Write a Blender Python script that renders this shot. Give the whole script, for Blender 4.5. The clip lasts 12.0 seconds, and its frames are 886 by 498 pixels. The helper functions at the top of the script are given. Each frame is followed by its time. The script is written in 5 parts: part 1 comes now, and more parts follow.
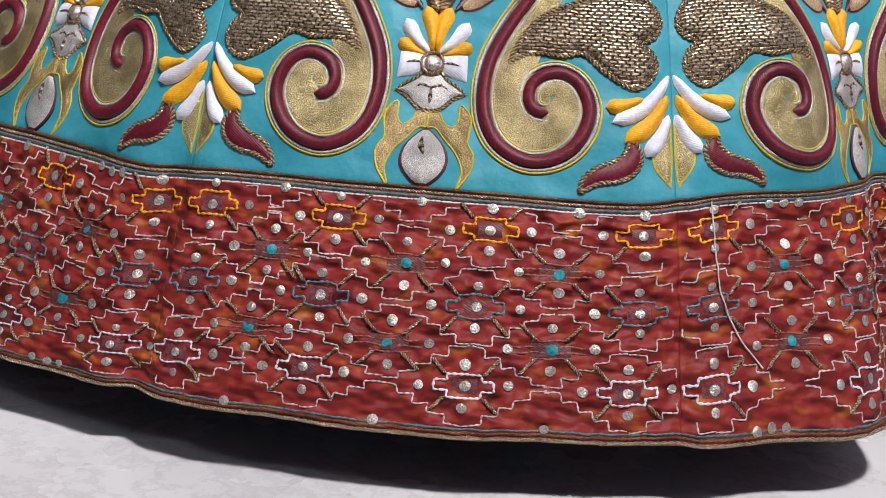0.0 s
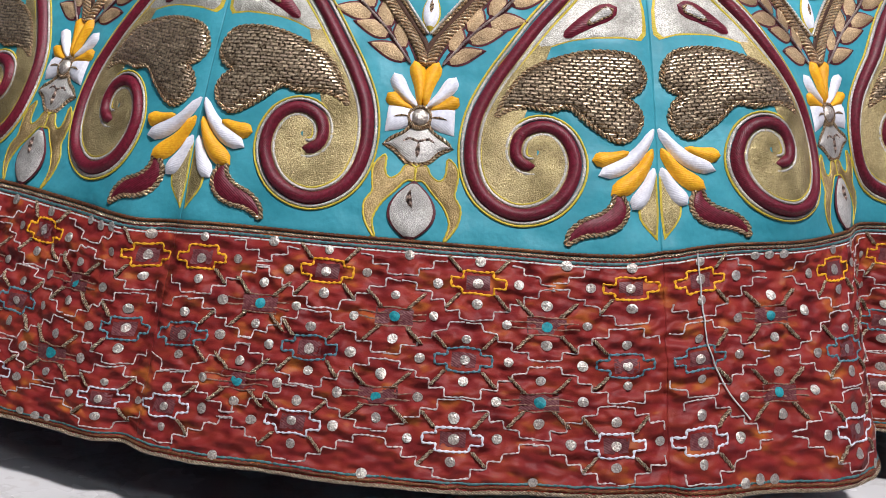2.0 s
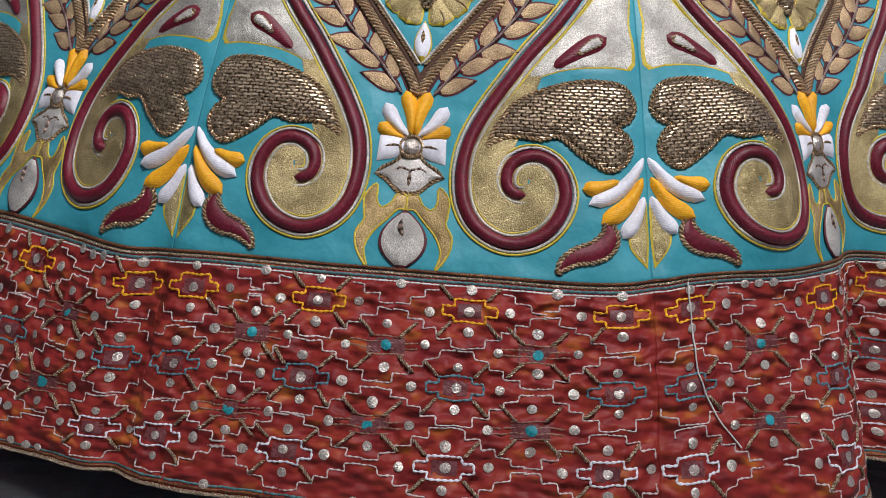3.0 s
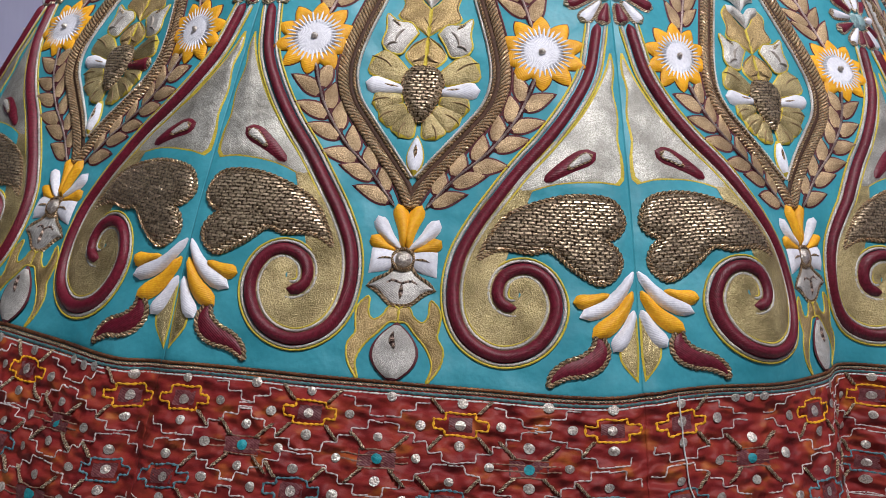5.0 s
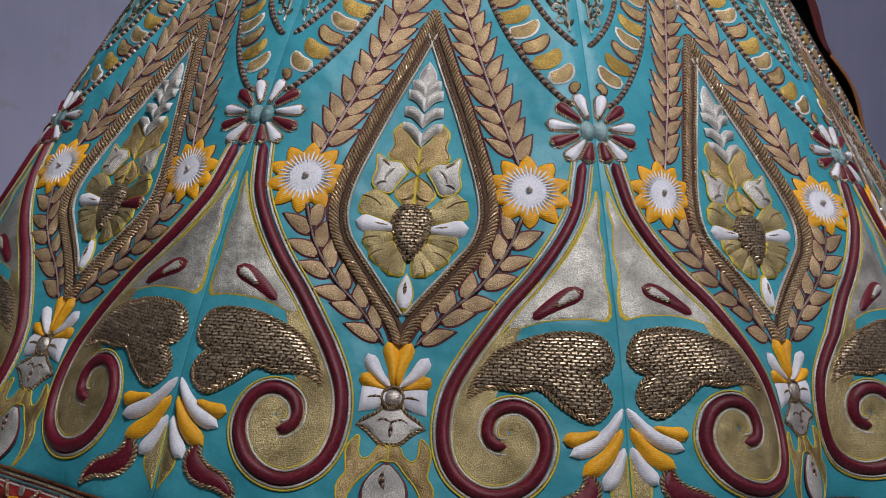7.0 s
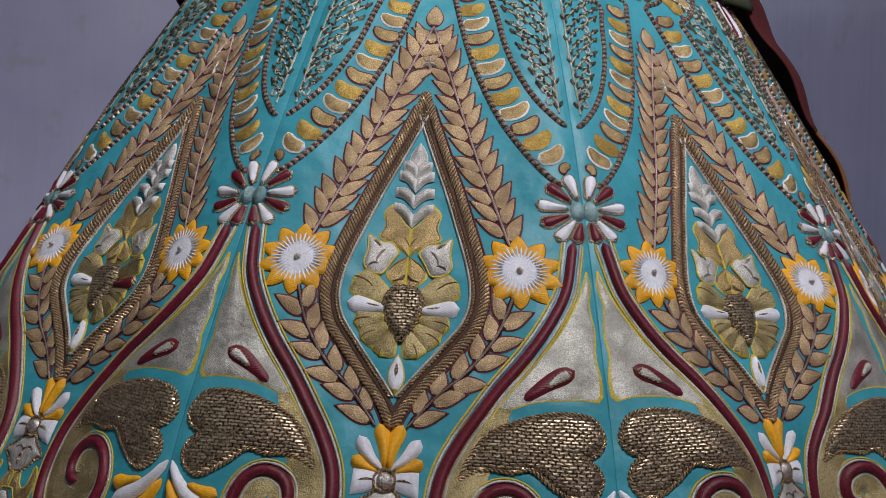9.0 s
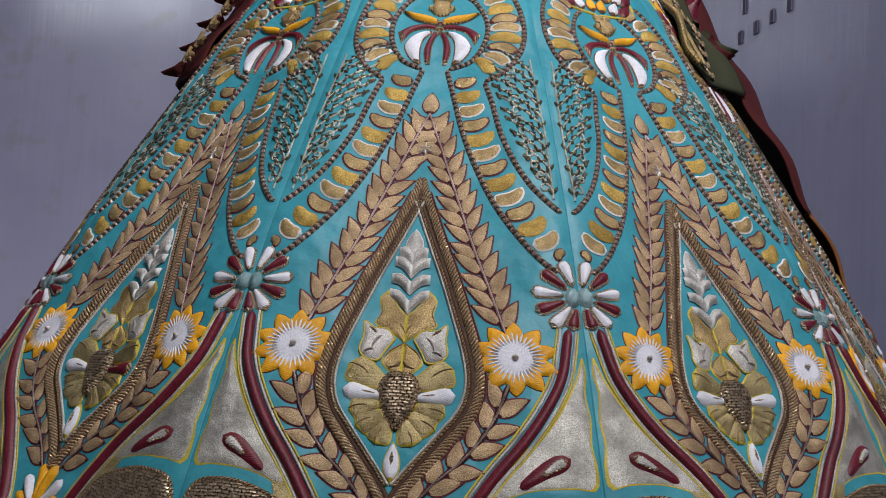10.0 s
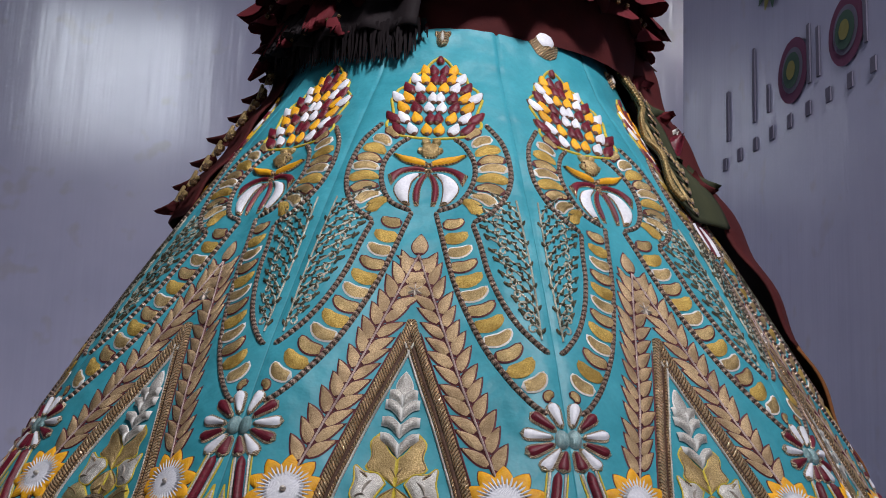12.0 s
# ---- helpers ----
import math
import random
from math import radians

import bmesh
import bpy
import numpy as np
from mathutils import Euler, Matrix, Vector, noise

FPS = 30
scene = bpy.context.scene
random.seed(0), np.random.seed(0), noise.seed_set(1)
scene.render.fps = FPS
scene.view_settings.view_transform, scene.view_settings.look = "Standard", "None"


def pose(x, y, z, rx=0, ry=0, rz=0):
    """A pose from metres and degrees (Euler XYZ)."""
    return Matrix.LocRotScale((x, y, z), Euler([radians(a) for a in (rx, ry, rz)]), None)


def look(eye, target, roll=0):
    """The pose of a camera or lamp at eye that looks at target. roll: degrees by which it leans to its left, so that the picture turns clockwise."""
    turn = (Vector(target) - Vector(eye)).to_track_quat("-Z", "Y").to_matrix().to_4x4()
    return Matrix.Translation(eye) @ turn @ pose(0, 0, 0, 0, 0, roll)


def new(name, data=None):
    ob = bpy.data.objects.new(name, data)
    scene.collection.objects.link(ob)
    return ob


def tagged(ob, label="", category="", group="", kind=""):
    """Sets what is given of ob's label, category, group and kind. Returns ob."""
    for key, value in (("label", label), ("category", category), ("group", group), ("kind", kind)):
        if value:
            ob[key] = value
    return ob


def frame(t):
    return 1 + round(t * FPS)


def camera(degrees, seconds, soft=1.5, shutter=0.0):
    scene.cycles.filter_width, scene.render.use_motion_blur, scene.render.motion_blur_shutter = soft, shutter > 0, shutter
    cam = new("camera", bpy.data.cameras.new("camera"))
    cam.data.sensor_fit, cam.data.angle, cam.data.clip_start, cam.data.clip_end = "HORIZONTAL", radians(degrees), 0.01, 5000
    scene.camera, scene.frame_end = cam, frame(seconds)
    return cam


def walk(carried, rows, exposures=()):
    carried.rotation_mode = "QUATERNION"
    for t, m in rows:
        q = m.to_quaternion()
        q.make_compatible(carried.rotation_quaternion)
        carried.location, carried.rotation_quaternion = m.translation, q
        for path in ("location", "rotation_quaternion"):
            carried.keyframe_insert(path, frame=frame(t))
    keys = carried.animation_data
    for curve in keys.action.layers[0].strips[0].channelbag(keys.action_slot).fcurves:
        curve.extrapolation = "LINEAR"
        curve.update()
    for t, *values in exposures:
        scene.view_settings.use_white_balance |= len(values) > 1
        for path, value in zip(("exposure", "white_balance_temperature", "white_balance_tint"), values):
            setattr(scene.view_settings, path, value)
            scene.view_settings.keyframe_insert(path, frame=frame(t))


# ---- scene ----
cam = camera(40.15, 12.0, soft=0.9)
# seconds, x, y, z, pitch, lean to the left, yaw
ROWS = [
    (0.0, -0.0000, -1.4999, 0.3719, -13.197, 3.409, 1.513),
    (0.5, 0.0004, -1.5001, 0.3712, -12.962, 3.493, 1.433),
    (1.0, 0.0009, -1.5016, 0.3730, -12.828, 3.388, 1.391),
    (1.5, 0.0007, -1.5025, 0.3759, -11.794, 3.312, 1.280),
    (2.0, 0.0008, -1.5019, 0.3822, -11.284, 3.218, 1.132),
    (2.5, 0.0017, -1.5034, 0.3822, -10.507, 3.239, 0.966),
    (4.5, 0.0019, -1.5082, 0.3915, -7.466, 3.240, 0.683),
    (5.0, 0.0010, -1.5082, 0.3966, -5.409, 3.456, 0.702),
    (5.5, 0.0011, -1.5097, 0.4065, -3.472, 3.407, 0.699),
    (6.0, 0.0012, -1.5115, 0.4042, -2.398, 3.328, 0.714),
    (6.5, 0.0016, -1.5116, 0.4120, -1.933, 3.080, 0.693),
    (7.0, 0.0027, -1.5141, 0.4149, 0.014, 3.131, 0.666),
    (9.0, 0.0017, -1.5187, 0.4264, 3.170, 2.993, 0.394),
    (9.5, 0.0022, -1.5211, 0.4348, 5.095, 3.081, 0.477),
    (10.0, 0.0024, -1.5227, 0.4380, 6.585, 3.008, 0.435),
    (10.5, 0.0035, -1.5255, 0.4435, 7.235, 3.091, 0.436),
    (11.0, 0.0033, -1.5269, 0.4457, 8.261, 2.927, 0.344),
    (11.5, 0.0050, -1.5301, 0.4542, 10.020, 2.652, 0.389),
    (12.0, 0.0039, -1.5377, 0.4593, 12.077, 2.530, 0.316),
]
EXPOSURES = [(0.0, 0.2), (1.5, 0.3), (2.5, 0.0), (4.5, -0.25), (5.5, -0.22), (6.5, -0.82), (7.0, -0.84), (9.0, -0.92), (12.0, -0.85)]
walk(cam, [(t, pose(x, y, z, 90 + pitch, 0, yaw) @ pose(0, 0, 0, 0, 0, lean)) for t, x, y, z, pitch, lean, yaw in ROWS], EXPOSURES)

# ---- light ----
world = bpy.data.worlds.new("world")
scene.world = world
world.use_nodes = True
wn = world.node_tree
sky = wn.nodes.new("ShaderNodeTexSky")
sky.sky_type, sky.sun_disc, sky.sun_elevation, sky.sun_rotation = "NISHITA", False, radians(40), radians(200)
wn.links.new(sky.outputs[0], wn.nodes["Background"].inputs[0])
wn.nodes["Background"].inputs[1].default_value = 0.1


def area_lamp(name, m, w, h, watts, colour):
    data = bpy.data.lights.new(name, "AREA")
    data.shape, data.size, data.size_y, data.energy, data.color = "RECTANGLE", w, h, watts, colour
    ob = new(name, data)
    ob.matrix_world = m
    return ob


# lamp added inside the unseen window, standing in for its sky light
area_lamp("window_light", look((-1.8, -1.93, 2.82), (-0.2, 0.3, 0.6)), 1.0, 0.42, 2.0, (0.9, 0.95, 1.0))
# added key lamp overhead, aimed at the skirt; its fixture is never in view
area_lamp("key_lamp", look((0.6, -1.82, 2.95), (0.06, -0.25, 1.08)), 0.3, 0.3, 27, (1.0, 0.965, 1.0)).data.spread = radians(70)


# ---- materials ----
class Mat:
    def __init__(self, name, colour, rough=0.6, metal=0.0, sheen=0.0, coat=0.0, spec=0.5):
        self.m = bpy.data.materials.new(name)
        self.m.use_nodes = True
        self.t = self.m.node_tree
        self.b = self.t.nodes["Principled BSDF"]
        self.set("Base Color", (*colour, 1))
        self.set("Roughness", rough)
        self.set("Metallic", metal)
        self.set("Sheen Weight", sheen)
        self.set("Coat Weight", coat)
        self.set("Specular IOR Level", spec)

    def set(self, name, value):
        self.b.inputs[name].default_value = value

    def node(self, kind, links=(), **values):
        n = self.t.nodes.new(kind)
        for key, value in values.items():
            n.inputs[key.replace("_", " ")].default_value = value
        for key, socket in links:
            self.t.links.new(socket, n.inputs[key])
        return n

    def link(self, socket, name):
        self.t.links.new(socket, self.b.inputs[name])

    def uv(self, sx=1.0, sy=1.0, angle=0.0):
        c = self.t.nodes.new("ShaderNodeTexCoord")
        mp = self.t.nodes.new("ShaderNodeMapping")
        mp.inputs["Scale"].default_value = (sx, sy, 1)
        mp.inputs["Rotation"].default_value = (0, 0, radians(angle))
        self.t.links.new(c.outputs["UV"], mp.inputs[0])
        return mp.outputs[0]

    def obj(self, s=1.0):
        c = self.t.nodes.new("ShaderNodeTexCoord")
        mp = self.t.nodes.new("ShaderNodeMapping")
        mp.inputs["Scale"].default_value = (s, s, s)
        self.t.links.new(c.outputs["Object"], mp.inputs[0])
        return mp.outputs[0]

    def ramp(self, fac, stops):
        n = self.t.nodes.new("ShaderNodeValToRGB")
        e = n.color_ramp.elements
        while len(e) < len(stops):
            e.new(0.5)
        for el, (at, col) in zip(e, stops):
            el.position, el.color = at, (*col, 1)
        self.t.links.new(fac, n.inputs[0])
        return n.outputs[0]

    def mix(self, fac, a, b, blend="MIX"):
        n = self.t.nodes.new("ShaderNodeMix")
        n.data_type, n.blend_type = "RGBA", blend
        for sock, val in ((n.inputs[0], fac), (n.inputs[6], a), (n.inputs[7], b)):
            if isinstance(val, (int, float)):
                sock.default_value = val
            elif isinstance(val, tuple):
                sock.default_value = (*val, 1)
            else:
                self.t.links.new(val, sock)
        return n.outputs[2]

    def noise(self, vec, scale, detail=3.0, rough=0.55):
        n = self.node("ShaderNodeTexNoise", [("Vector", vec)], Scale=scale, Detail=detail, Roughness=rough)
        return n.outputs["Fac"]

    def wave(self, vec, scale, distortion=0.0, detail_scale=1.0):
        n = self.node("ShaderNodeTexWave", [("Vector", vec)], Scale=scale, Distortion=distortion, Detail_Scale=detail_scale)
        return n.outputs["Fac"]

    def bump(self, height, strength=0.5, distance=0.001, after=None):
        n = self.node("ShaderNodeBump", [("Height", height)], Strength=strength, Distance=distance)
        if after is not None:
            self.t.links.new(after, n.inputs["Normal"])
        self.link(n.outputs[0], "Normal")
        return n.outputs[0]


def thread(name, c1, c2, rough=0.55, metal=0.0, angle=60, period=0.0016, depth=0.0006, sheen=0.0, vary=0.12):
    """Satin stitch: fine parallel strands across the motif, in two shades."""
    m = Mat(name, c1, rough, metal, sheen, 0, 0.3)
    v = m.uv(1, 1, angle)
    w = m.wave(v, 0.05 / period * 6.28 / 6.28 * 6.4, 1.2, 2.0)
    n = m.noise(m.obj(), 420, 2)
    big = m.noise(m.obj(), 35, 2)
    col = m.mix(m.ramp(n, [(0.35, (0, 0, 0)), (0.7, (1, 1, 1))]), c1, c2)
    info = m.t.nodes.new("ShaderNodeObjectInfo")
    hsv = m.node("ShaderNodeHueSaturation", [("Color", col)])
    mr = m.node("ShaderNodeMapRange", [("Value", info.outputs["Random"])], To_Min=1 - vary, To_Max=1 + vary)
    m.t.links.new(mr.outputs[0], hsv.inputs["Value"])
    col = m.mix(m.ramp(big, [(0.3, (0.72, 0.72, 0.72)), (0.7, (1, 1, 1))]), (0, 0, 0), hsv.outputs[0], "MIX")
    m.link(col, "Base Color")
    b1 = m.bump(w, 0.22, depth)
    m.bump(n, 0.4, 0.0007, b1)
    return m.m


def metal_thread(name, c1, c2, rough=0.38, metal=0.85, angle=55, period=0.0014, depth=0.0008, glint=0.7, strand=0.12):
    """Metallic zari: strands, with glints and shading patches partly put into the colour."""
    m = Mat(name, c1, rough, metal)
    w = m.wave(m.uv(1, 1, angle), 0.32 / period, 1.5, 3.0)
    n = m.noise(m.obj(), 900, 2, 0.7)
    n2 = m.noise(m.obj(), 34, 3)
    # bright flecks stand for sparkle, broad darker patches for the sheen's gradient
    col = m.mix(m.ramp(n, [(0.34, (0, 0, 0)), (0.68, (1, 1, 1))]), tuple(x * 0.8 for x in c1), c2)
    col = m.mix(m.ramp(n2, [(0.4, (0, 0, 0)), (0.64, (0.8, 0.8, 0.8))]), col, tuple(x * 0.55 for x in c1))
    m.link(col, "Base Color")
    r = m.node("ShaderNodeMapRange", [("Value", n)], From_Min=0.3, From_Max=0.7, To_Min=rough + 0.18, To_Max=rough - 0.12)
    m.link(r.outputs[0], "Roughness")
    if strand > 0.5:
        # coarse cords: strand pattern, with shade in its gaps and glints, set in colour
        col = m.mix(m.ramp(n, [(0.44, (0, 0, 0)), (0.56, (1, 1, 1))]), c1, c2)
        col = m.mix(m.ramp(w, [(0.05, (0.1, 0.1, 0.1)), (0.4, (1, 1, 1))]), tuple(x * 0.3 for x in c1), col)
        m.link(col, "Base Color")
    b0 = m.bump(m.noise(m.obj(), 75, 2), 0.5, 0.004)
    b1 = m.bump(w, strand, depth, b0)
    m.bump(n, glint, 0.0016, b1)
    return m.m


def woven(name, c1, c2):
    """Basket-woven bullion: rows of short metal coils."""
    m = Mat(name, c1, 0.34, 0.85)
    v0 = m.uv(1, 1, 0)
    wob = m.node("ShaderNodeTexNoise", [("Vector", v0)], Scale=90, Detail=2)
    vm = m.t.nodes.new("ShaderNodeVectorMath")
    vm.operation = "MULTIPLY_ADD"
    m.t.links.new(wob.outputs["Color"], vm.inputs[0])
    vm.inputs[1].default_value = (0.0035, 0.0035, 0)
    m.t.links.new(v0, vm.inputs[2])
    v = vm.outputs[0]
    br = m.node("ShaderNodeTexBrick", [("Vector", v)], Scale=1.0, Mortar_Size=0.0009, Mortar_Smooth=1.0, Bias=0.0, Brick_Width=0.006, Row_Height=0.0029)
    # coil highlights and the dark between coils are set in the colour
    br.inputs["Color1"].default_value = (*c2, 1)
    br.inputs["Color2"].default_value = (*c1, 1)
    br.inputs["Mortar"].default_value = (0.035, 0.02, 0.01, 1)
    n = m.noise(m.obj(), 500, 2)
    col = m.mix(m.ramp(n, [(0.4, (0, 0, 0)), (0.75, (0.8, 0.8, 0.8))]), br.outputs["Color"], (0.75, 0.6, 0.4))
    m.link(col, "Base Color")
    b1 = m.bump(m.ramp(br.outputs["Fac"], [(0.0, (1, 1, 1)), (1.0, (0, 0, 0))]), 1.0, 0.0016)
    m.bump(n, 0.5, 0.0008, b1)
    return m.m


def satin(name, c1, c2, rough=0.42, warp=260, wrinkle=18, depth=0.003):
    m = Mat(name, c1, rough, 0.0, 0.0, 0, 0.3)
    v = m.obj()
    big = m.noise(v, wrinkle, 4, 0.6)
    fine = m.noise(v, warp, 2)
    col = m.mix(m.ramp(big, [(0.3, (0, 0, 0)), (0.72, (1, 1, 1))]), c1, c2)
    col = m.mix(m.ramp(fine, [(0.3, (0.0, 0.0, 0.0)), (0.8, (0.25, 0.25, 0.25))]), col, tuple(x * 0.6 for x in c1))
    m.link(col, "Base Color")
    b0 = m.bump(m.noise(v, 15, 2), 0.5, 0.02)
    b1 = m.bump(m.noise(v, 42, 3), 0.4, depth, b0)
    m.bump(fine, 0.25, 0.0006, b1)
    m.set("Sheen Tint", (*c2, 1))
    return m.m


TEAL = satin("teal_silk", (0.026, 0.235, 0.295), (0.055, 0.325, 0.4), 0.47)
SEAM = satin("teal_seam", (0.0, 0.11, 0.13), (0.0, 0.18, 0.2))
MAROON = thread("maroon_thread", (0.1, 0.006, 0.014), (0.18, 0.014, 0.034), 0.43, 0, 50, 0.0015, 0.0006)
MAROON_LINE = thread("maroon_line", (0.07, 0.012, 0.016), (0.13, 0.03, 0.04), 0.6)
YELLOW = thread("yellow_thread", (0.82, 0.36, 0.012), (0.9, 0.48, 0.02), 0.55, 0, 62)
WHITE = thread("white_thread", (0.72, 0.73, 0.8), (0.86, 0.87, 0.92), 0.5, 0, 62, vary=0.05)
LIME = thread("yellow_outline", (0.5, 0.38, 0.03), (0.66, 0.54, 0.07), 0.6)
PALE = thread("white_outline", (0.6, 0.6, 0.58), (0.78, 0.78, 0.75), 0.6)
GOLD = metal_thread("gold_zari", (0.38, 0.26, 0.1), (0.74, 0.55, 0.27), 0.4, 0.6)
LEAFGOLD = metal_thread("leaf_gold_zari", (0.43, 0.285, 0.15), (0.74, 0.55, 0.32), 0.45, 0.45)
OLIVE = metal_thread("olive_gold_zari", (0.32, 0.25, 0.1), (0.74, 0.61, 0.32), 0.34, 0.65)
SILVER = metal_thread("silver_zari", (0.48, 0.46, 0.42), (0.78, 0.76, 0.71), 0.48, 0.45, glint=0.5, strand=0.3)
SILVERCLOTH = metal_thread("silver_tissue", (0.38, 0.37, 0.32), (0.64, 0.63, 0.57), 0.45, 0.6, glint=0.45)
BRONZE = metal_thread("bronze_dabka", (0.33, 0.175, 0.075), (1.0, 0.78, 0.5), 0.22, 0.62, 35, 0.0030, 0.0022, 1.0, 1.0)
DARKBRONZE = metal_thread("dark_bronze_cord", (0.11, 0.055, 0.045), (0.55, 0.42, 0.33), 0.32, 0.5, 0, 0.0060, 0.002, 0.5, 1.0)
WEAVE = woven("bronze_woven", (0.13, 0.088, 0.052), (0.48, 0.375, 0.255))
VINE = metal_thread("green_bronze", (0.03, 0.032, 0.02), (0.17, 0.15, 0.085), 0.36, 0.5)
VINESTEM = metal_thread("pale_green_cord", (0.34, 0.36, 0.29), (0.66, 0.64, 0.54), 0.42, 0.5)
AQUA = thread("aqua_thread", (0.01, 0.22, 0.27), (0.03, 0.38, 0.42), 0.45)
AQUASILVER = metal_thread("aqua_silver", (0.2, 0.4, 0.42), (0.6, 0.72, 0.72), 0.35, 0.5)
TEALCORD = thread("teal_cord", (0.03, 0.11, 0.12), (0.12, 0.25, 0.25), 0.5)
BROWNLINE = thread("brown_line", (0.14, 0.06, 0.04), (0.26, 0.14, 0.1), 0.6)
ROSESILVER = metal_thread("rose_silver_cord", (0.4, 0.28, 0.26), (0.75, 0.62, 0.58), 0.42, 0.4)
COCOA = thread("cocoa_velvet", (0.045, 0.02, 0.012), (0.09, 0.042, 0.022), 0.7)
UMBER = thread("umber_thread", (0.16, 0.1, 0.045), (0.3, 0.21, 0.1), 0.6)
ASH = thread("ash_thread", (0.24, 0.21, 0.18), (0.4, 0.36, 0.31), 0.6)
YGOLD = metal_thread("yellow_gold_zari", (0.42, 0.26, 0.04), (0.78, 0.55, 0.15), 0.48, 0.45)
BULLION = metal_thread("pale_bullion", (0.32, 0.22, 0.13), (0.95, 0.8, 0.58), 0.33, 0.45, 42, 0.0018, 0.0015, 0.7, 1.0)
RUSTCORD = metal_thread("rust_cord", (0.12, 0.03, 0.015), (0.35, 0.16, 0.06), 0.42, 0.5)


def red_brocade():
    m = Mat("red_brocade", (0.22, 0.018, 0.02), 0.5, 0.0, 0.0, 0, 0.16)
    v = m.uv(1, 1.6, 8)
    fleck = m.noise(v, 40, 2, 0.5)
    col = m.ramp(fleck, [(0.28, (0.12, 0.011, 0.012)), (0.45, (0.225, 0.022, 0.02)), (0.6, (0.26, 0.034, 0.02)), (0.72, (0.4, 0.11, 0.022))])
    dark = m.noise(m.uv(1, 4, 0), 11, 2)
    col = m.mix(m.ramp(dark, [(0.5, (0, 0, 0)), (0.75, (0.55, 0.55, 0.55))]), col, (0.12, 0.01, 0.016))
    m.link(col, "Base Color")
    w = m.noise(m.uv(1, 1.5, 14), 48, 1, 0.45)
    b1 = m.bump(w, 1.0, 0.016)
    m.bump(m.noise(m.uv(1, 1), 900, 2), 0.3, 0.0005, b1)
    m.set("Sheen Tint", (0.6, 0.15, 0.1, 1))
    return m.m


REDSILK = red_brocade()


def sequin_mat():
    m = Mat("silver_sequin", (0.72, 0.68, 0.6), 0.32, 0.75)
    n = m.noise(m.obj(), 800, 2)
    m.link(m.ramp(n, [(0.35, (0.36, 0.31, 0.27)), (0.6, (0.66, 0.61, 0.55))]), "Base Color")
    m.bump(n, 0.8, 0.0012)
    return m.m


SEQUIN = sequin_mat()


def velvet(name, c1, c2):
    m = Mat(name, c1, 0.8, 0, 0.0, 0, 0.2)
    n = m.noise(m.obj(), 28, 4)
    m.link(m.mix(n, c1, c2), "Base Color")
    m.set("Sheen Tint", (*c2, 1))
    m.bump(m.noise(m.obj(), 300, 2), 0.3, 0.001)
    return m.m


VELVET = velvet("maroon_velvet", (0.035, 0.005, 0.007), (0.085, 0.012, 0.011))
RUST = velvet("rust_velvet", (0.13, 0.045, 0.015), (0.26, 0.1, 0.03))
BLACK = velvet("black_net", (0.004, 0.003, 0.004), (0.01, 0.005, 0.007))
GREENB = velvet("green_brocade", (0.02, 0.028, 0.016), (0.06, 0.062, 0.03))


def marble():
    m = Mat("marble", (0.6, 0.59, 0.58), 0.22)
    v = m.obj()
    warp = m.noise(v, 2.2, 5, 0.6)
    vein = m.noise(v, 7, 6, 0.7)
    col = m.ramp(warp, [(0.3, (0.62, 0.61, 0.61)), (0.55, (0.78, 0.77, 0.76)), (0.75, (0.82, 0.80, 0.78))])
    col = m.mix(m.ramp(vein, [(0.47, (0, 0, 0)), (0.5, (0.25, 0.25, 0.25)), (0.53, (0, 0, 0))]), col, (0.36, 0.32, 0.29))
    col = m.mix(m.ramp(m.noise(v, 30, 3), [(0.62, (0, 0, 0)), (0.75, (0.35, 0.35, 0.35))]), col, (0.5, 0.42, 0.36))
    m.link(col, "Base Color")
    m.link(m.ramp(m.noise(v, 12, 3), [(0.3, (0.16, 0.16, 0.16)), (0.7, (0.34, 0.34, 0.34))]), "Roughness")
    return m.m


def gloss_wall():
    m = Mat("glossy_wall", (0.36, 0.36, 0.42), 0.25, 0, 0, 1.0)
    v = m.obj()
    n = m.noise(v, 1.8, 4, 0.6)
    col = m.ramp(n, [(0.3, (0.40, 0.41, 0.58)), (0.6, (0.49, 0.49, 0.67)), (0.8, (0.54, 0.54, 0.68))])
    spots = m.noise(v, 14, 2)
    col = m.mix(m.ramp(spots, [(0.62, (0, 0, 0)), (0.72, (0.3, 0.3, 0.3))]), col, (0.40, 0.36, 0.31))
    m.link(col, "Base Color")
    m.set("Coat Roughness", 0.16)
    m.set("Coat IOR", 1.75)
    m.link(m.ramp(m.noise(v, 5, 3), [(0.3, (0.1, 0.1, 0.1)), (0.7, (0.22, 0.22, 0.22))]), "Roughness")
    st = m.node("ShaderNodeMapping", [(0, v)])
    st.inputs["Scale"].default_value = (9, 9, 0.7)
    m.bump(m.noise(st.outputs[0], 1.0, 4), 0.3, 0.02)
    return m.m


def plaster(name, c):
    m = Mat(name, c, 0.8)
    n = m.noise(m.obj(), 6, 5)
    m.link(m.mix(n, tuple(x * 0.9 for x in c), c), "Base Color")
    m.bump(m.noise(m.obj(), 120, 3), 0.2, 0.002)
    return m.m


# plaster of the unseen room surfaces, kept dark to hold down bounced light
MARBLE, WALL, PLASTER = marble(), gloss_wall(), plaster("grey_plaster", (0.25, 0.25, 0.28))
BEIGE = plaster("beige_board", (0.62, 0.55, 0.38))


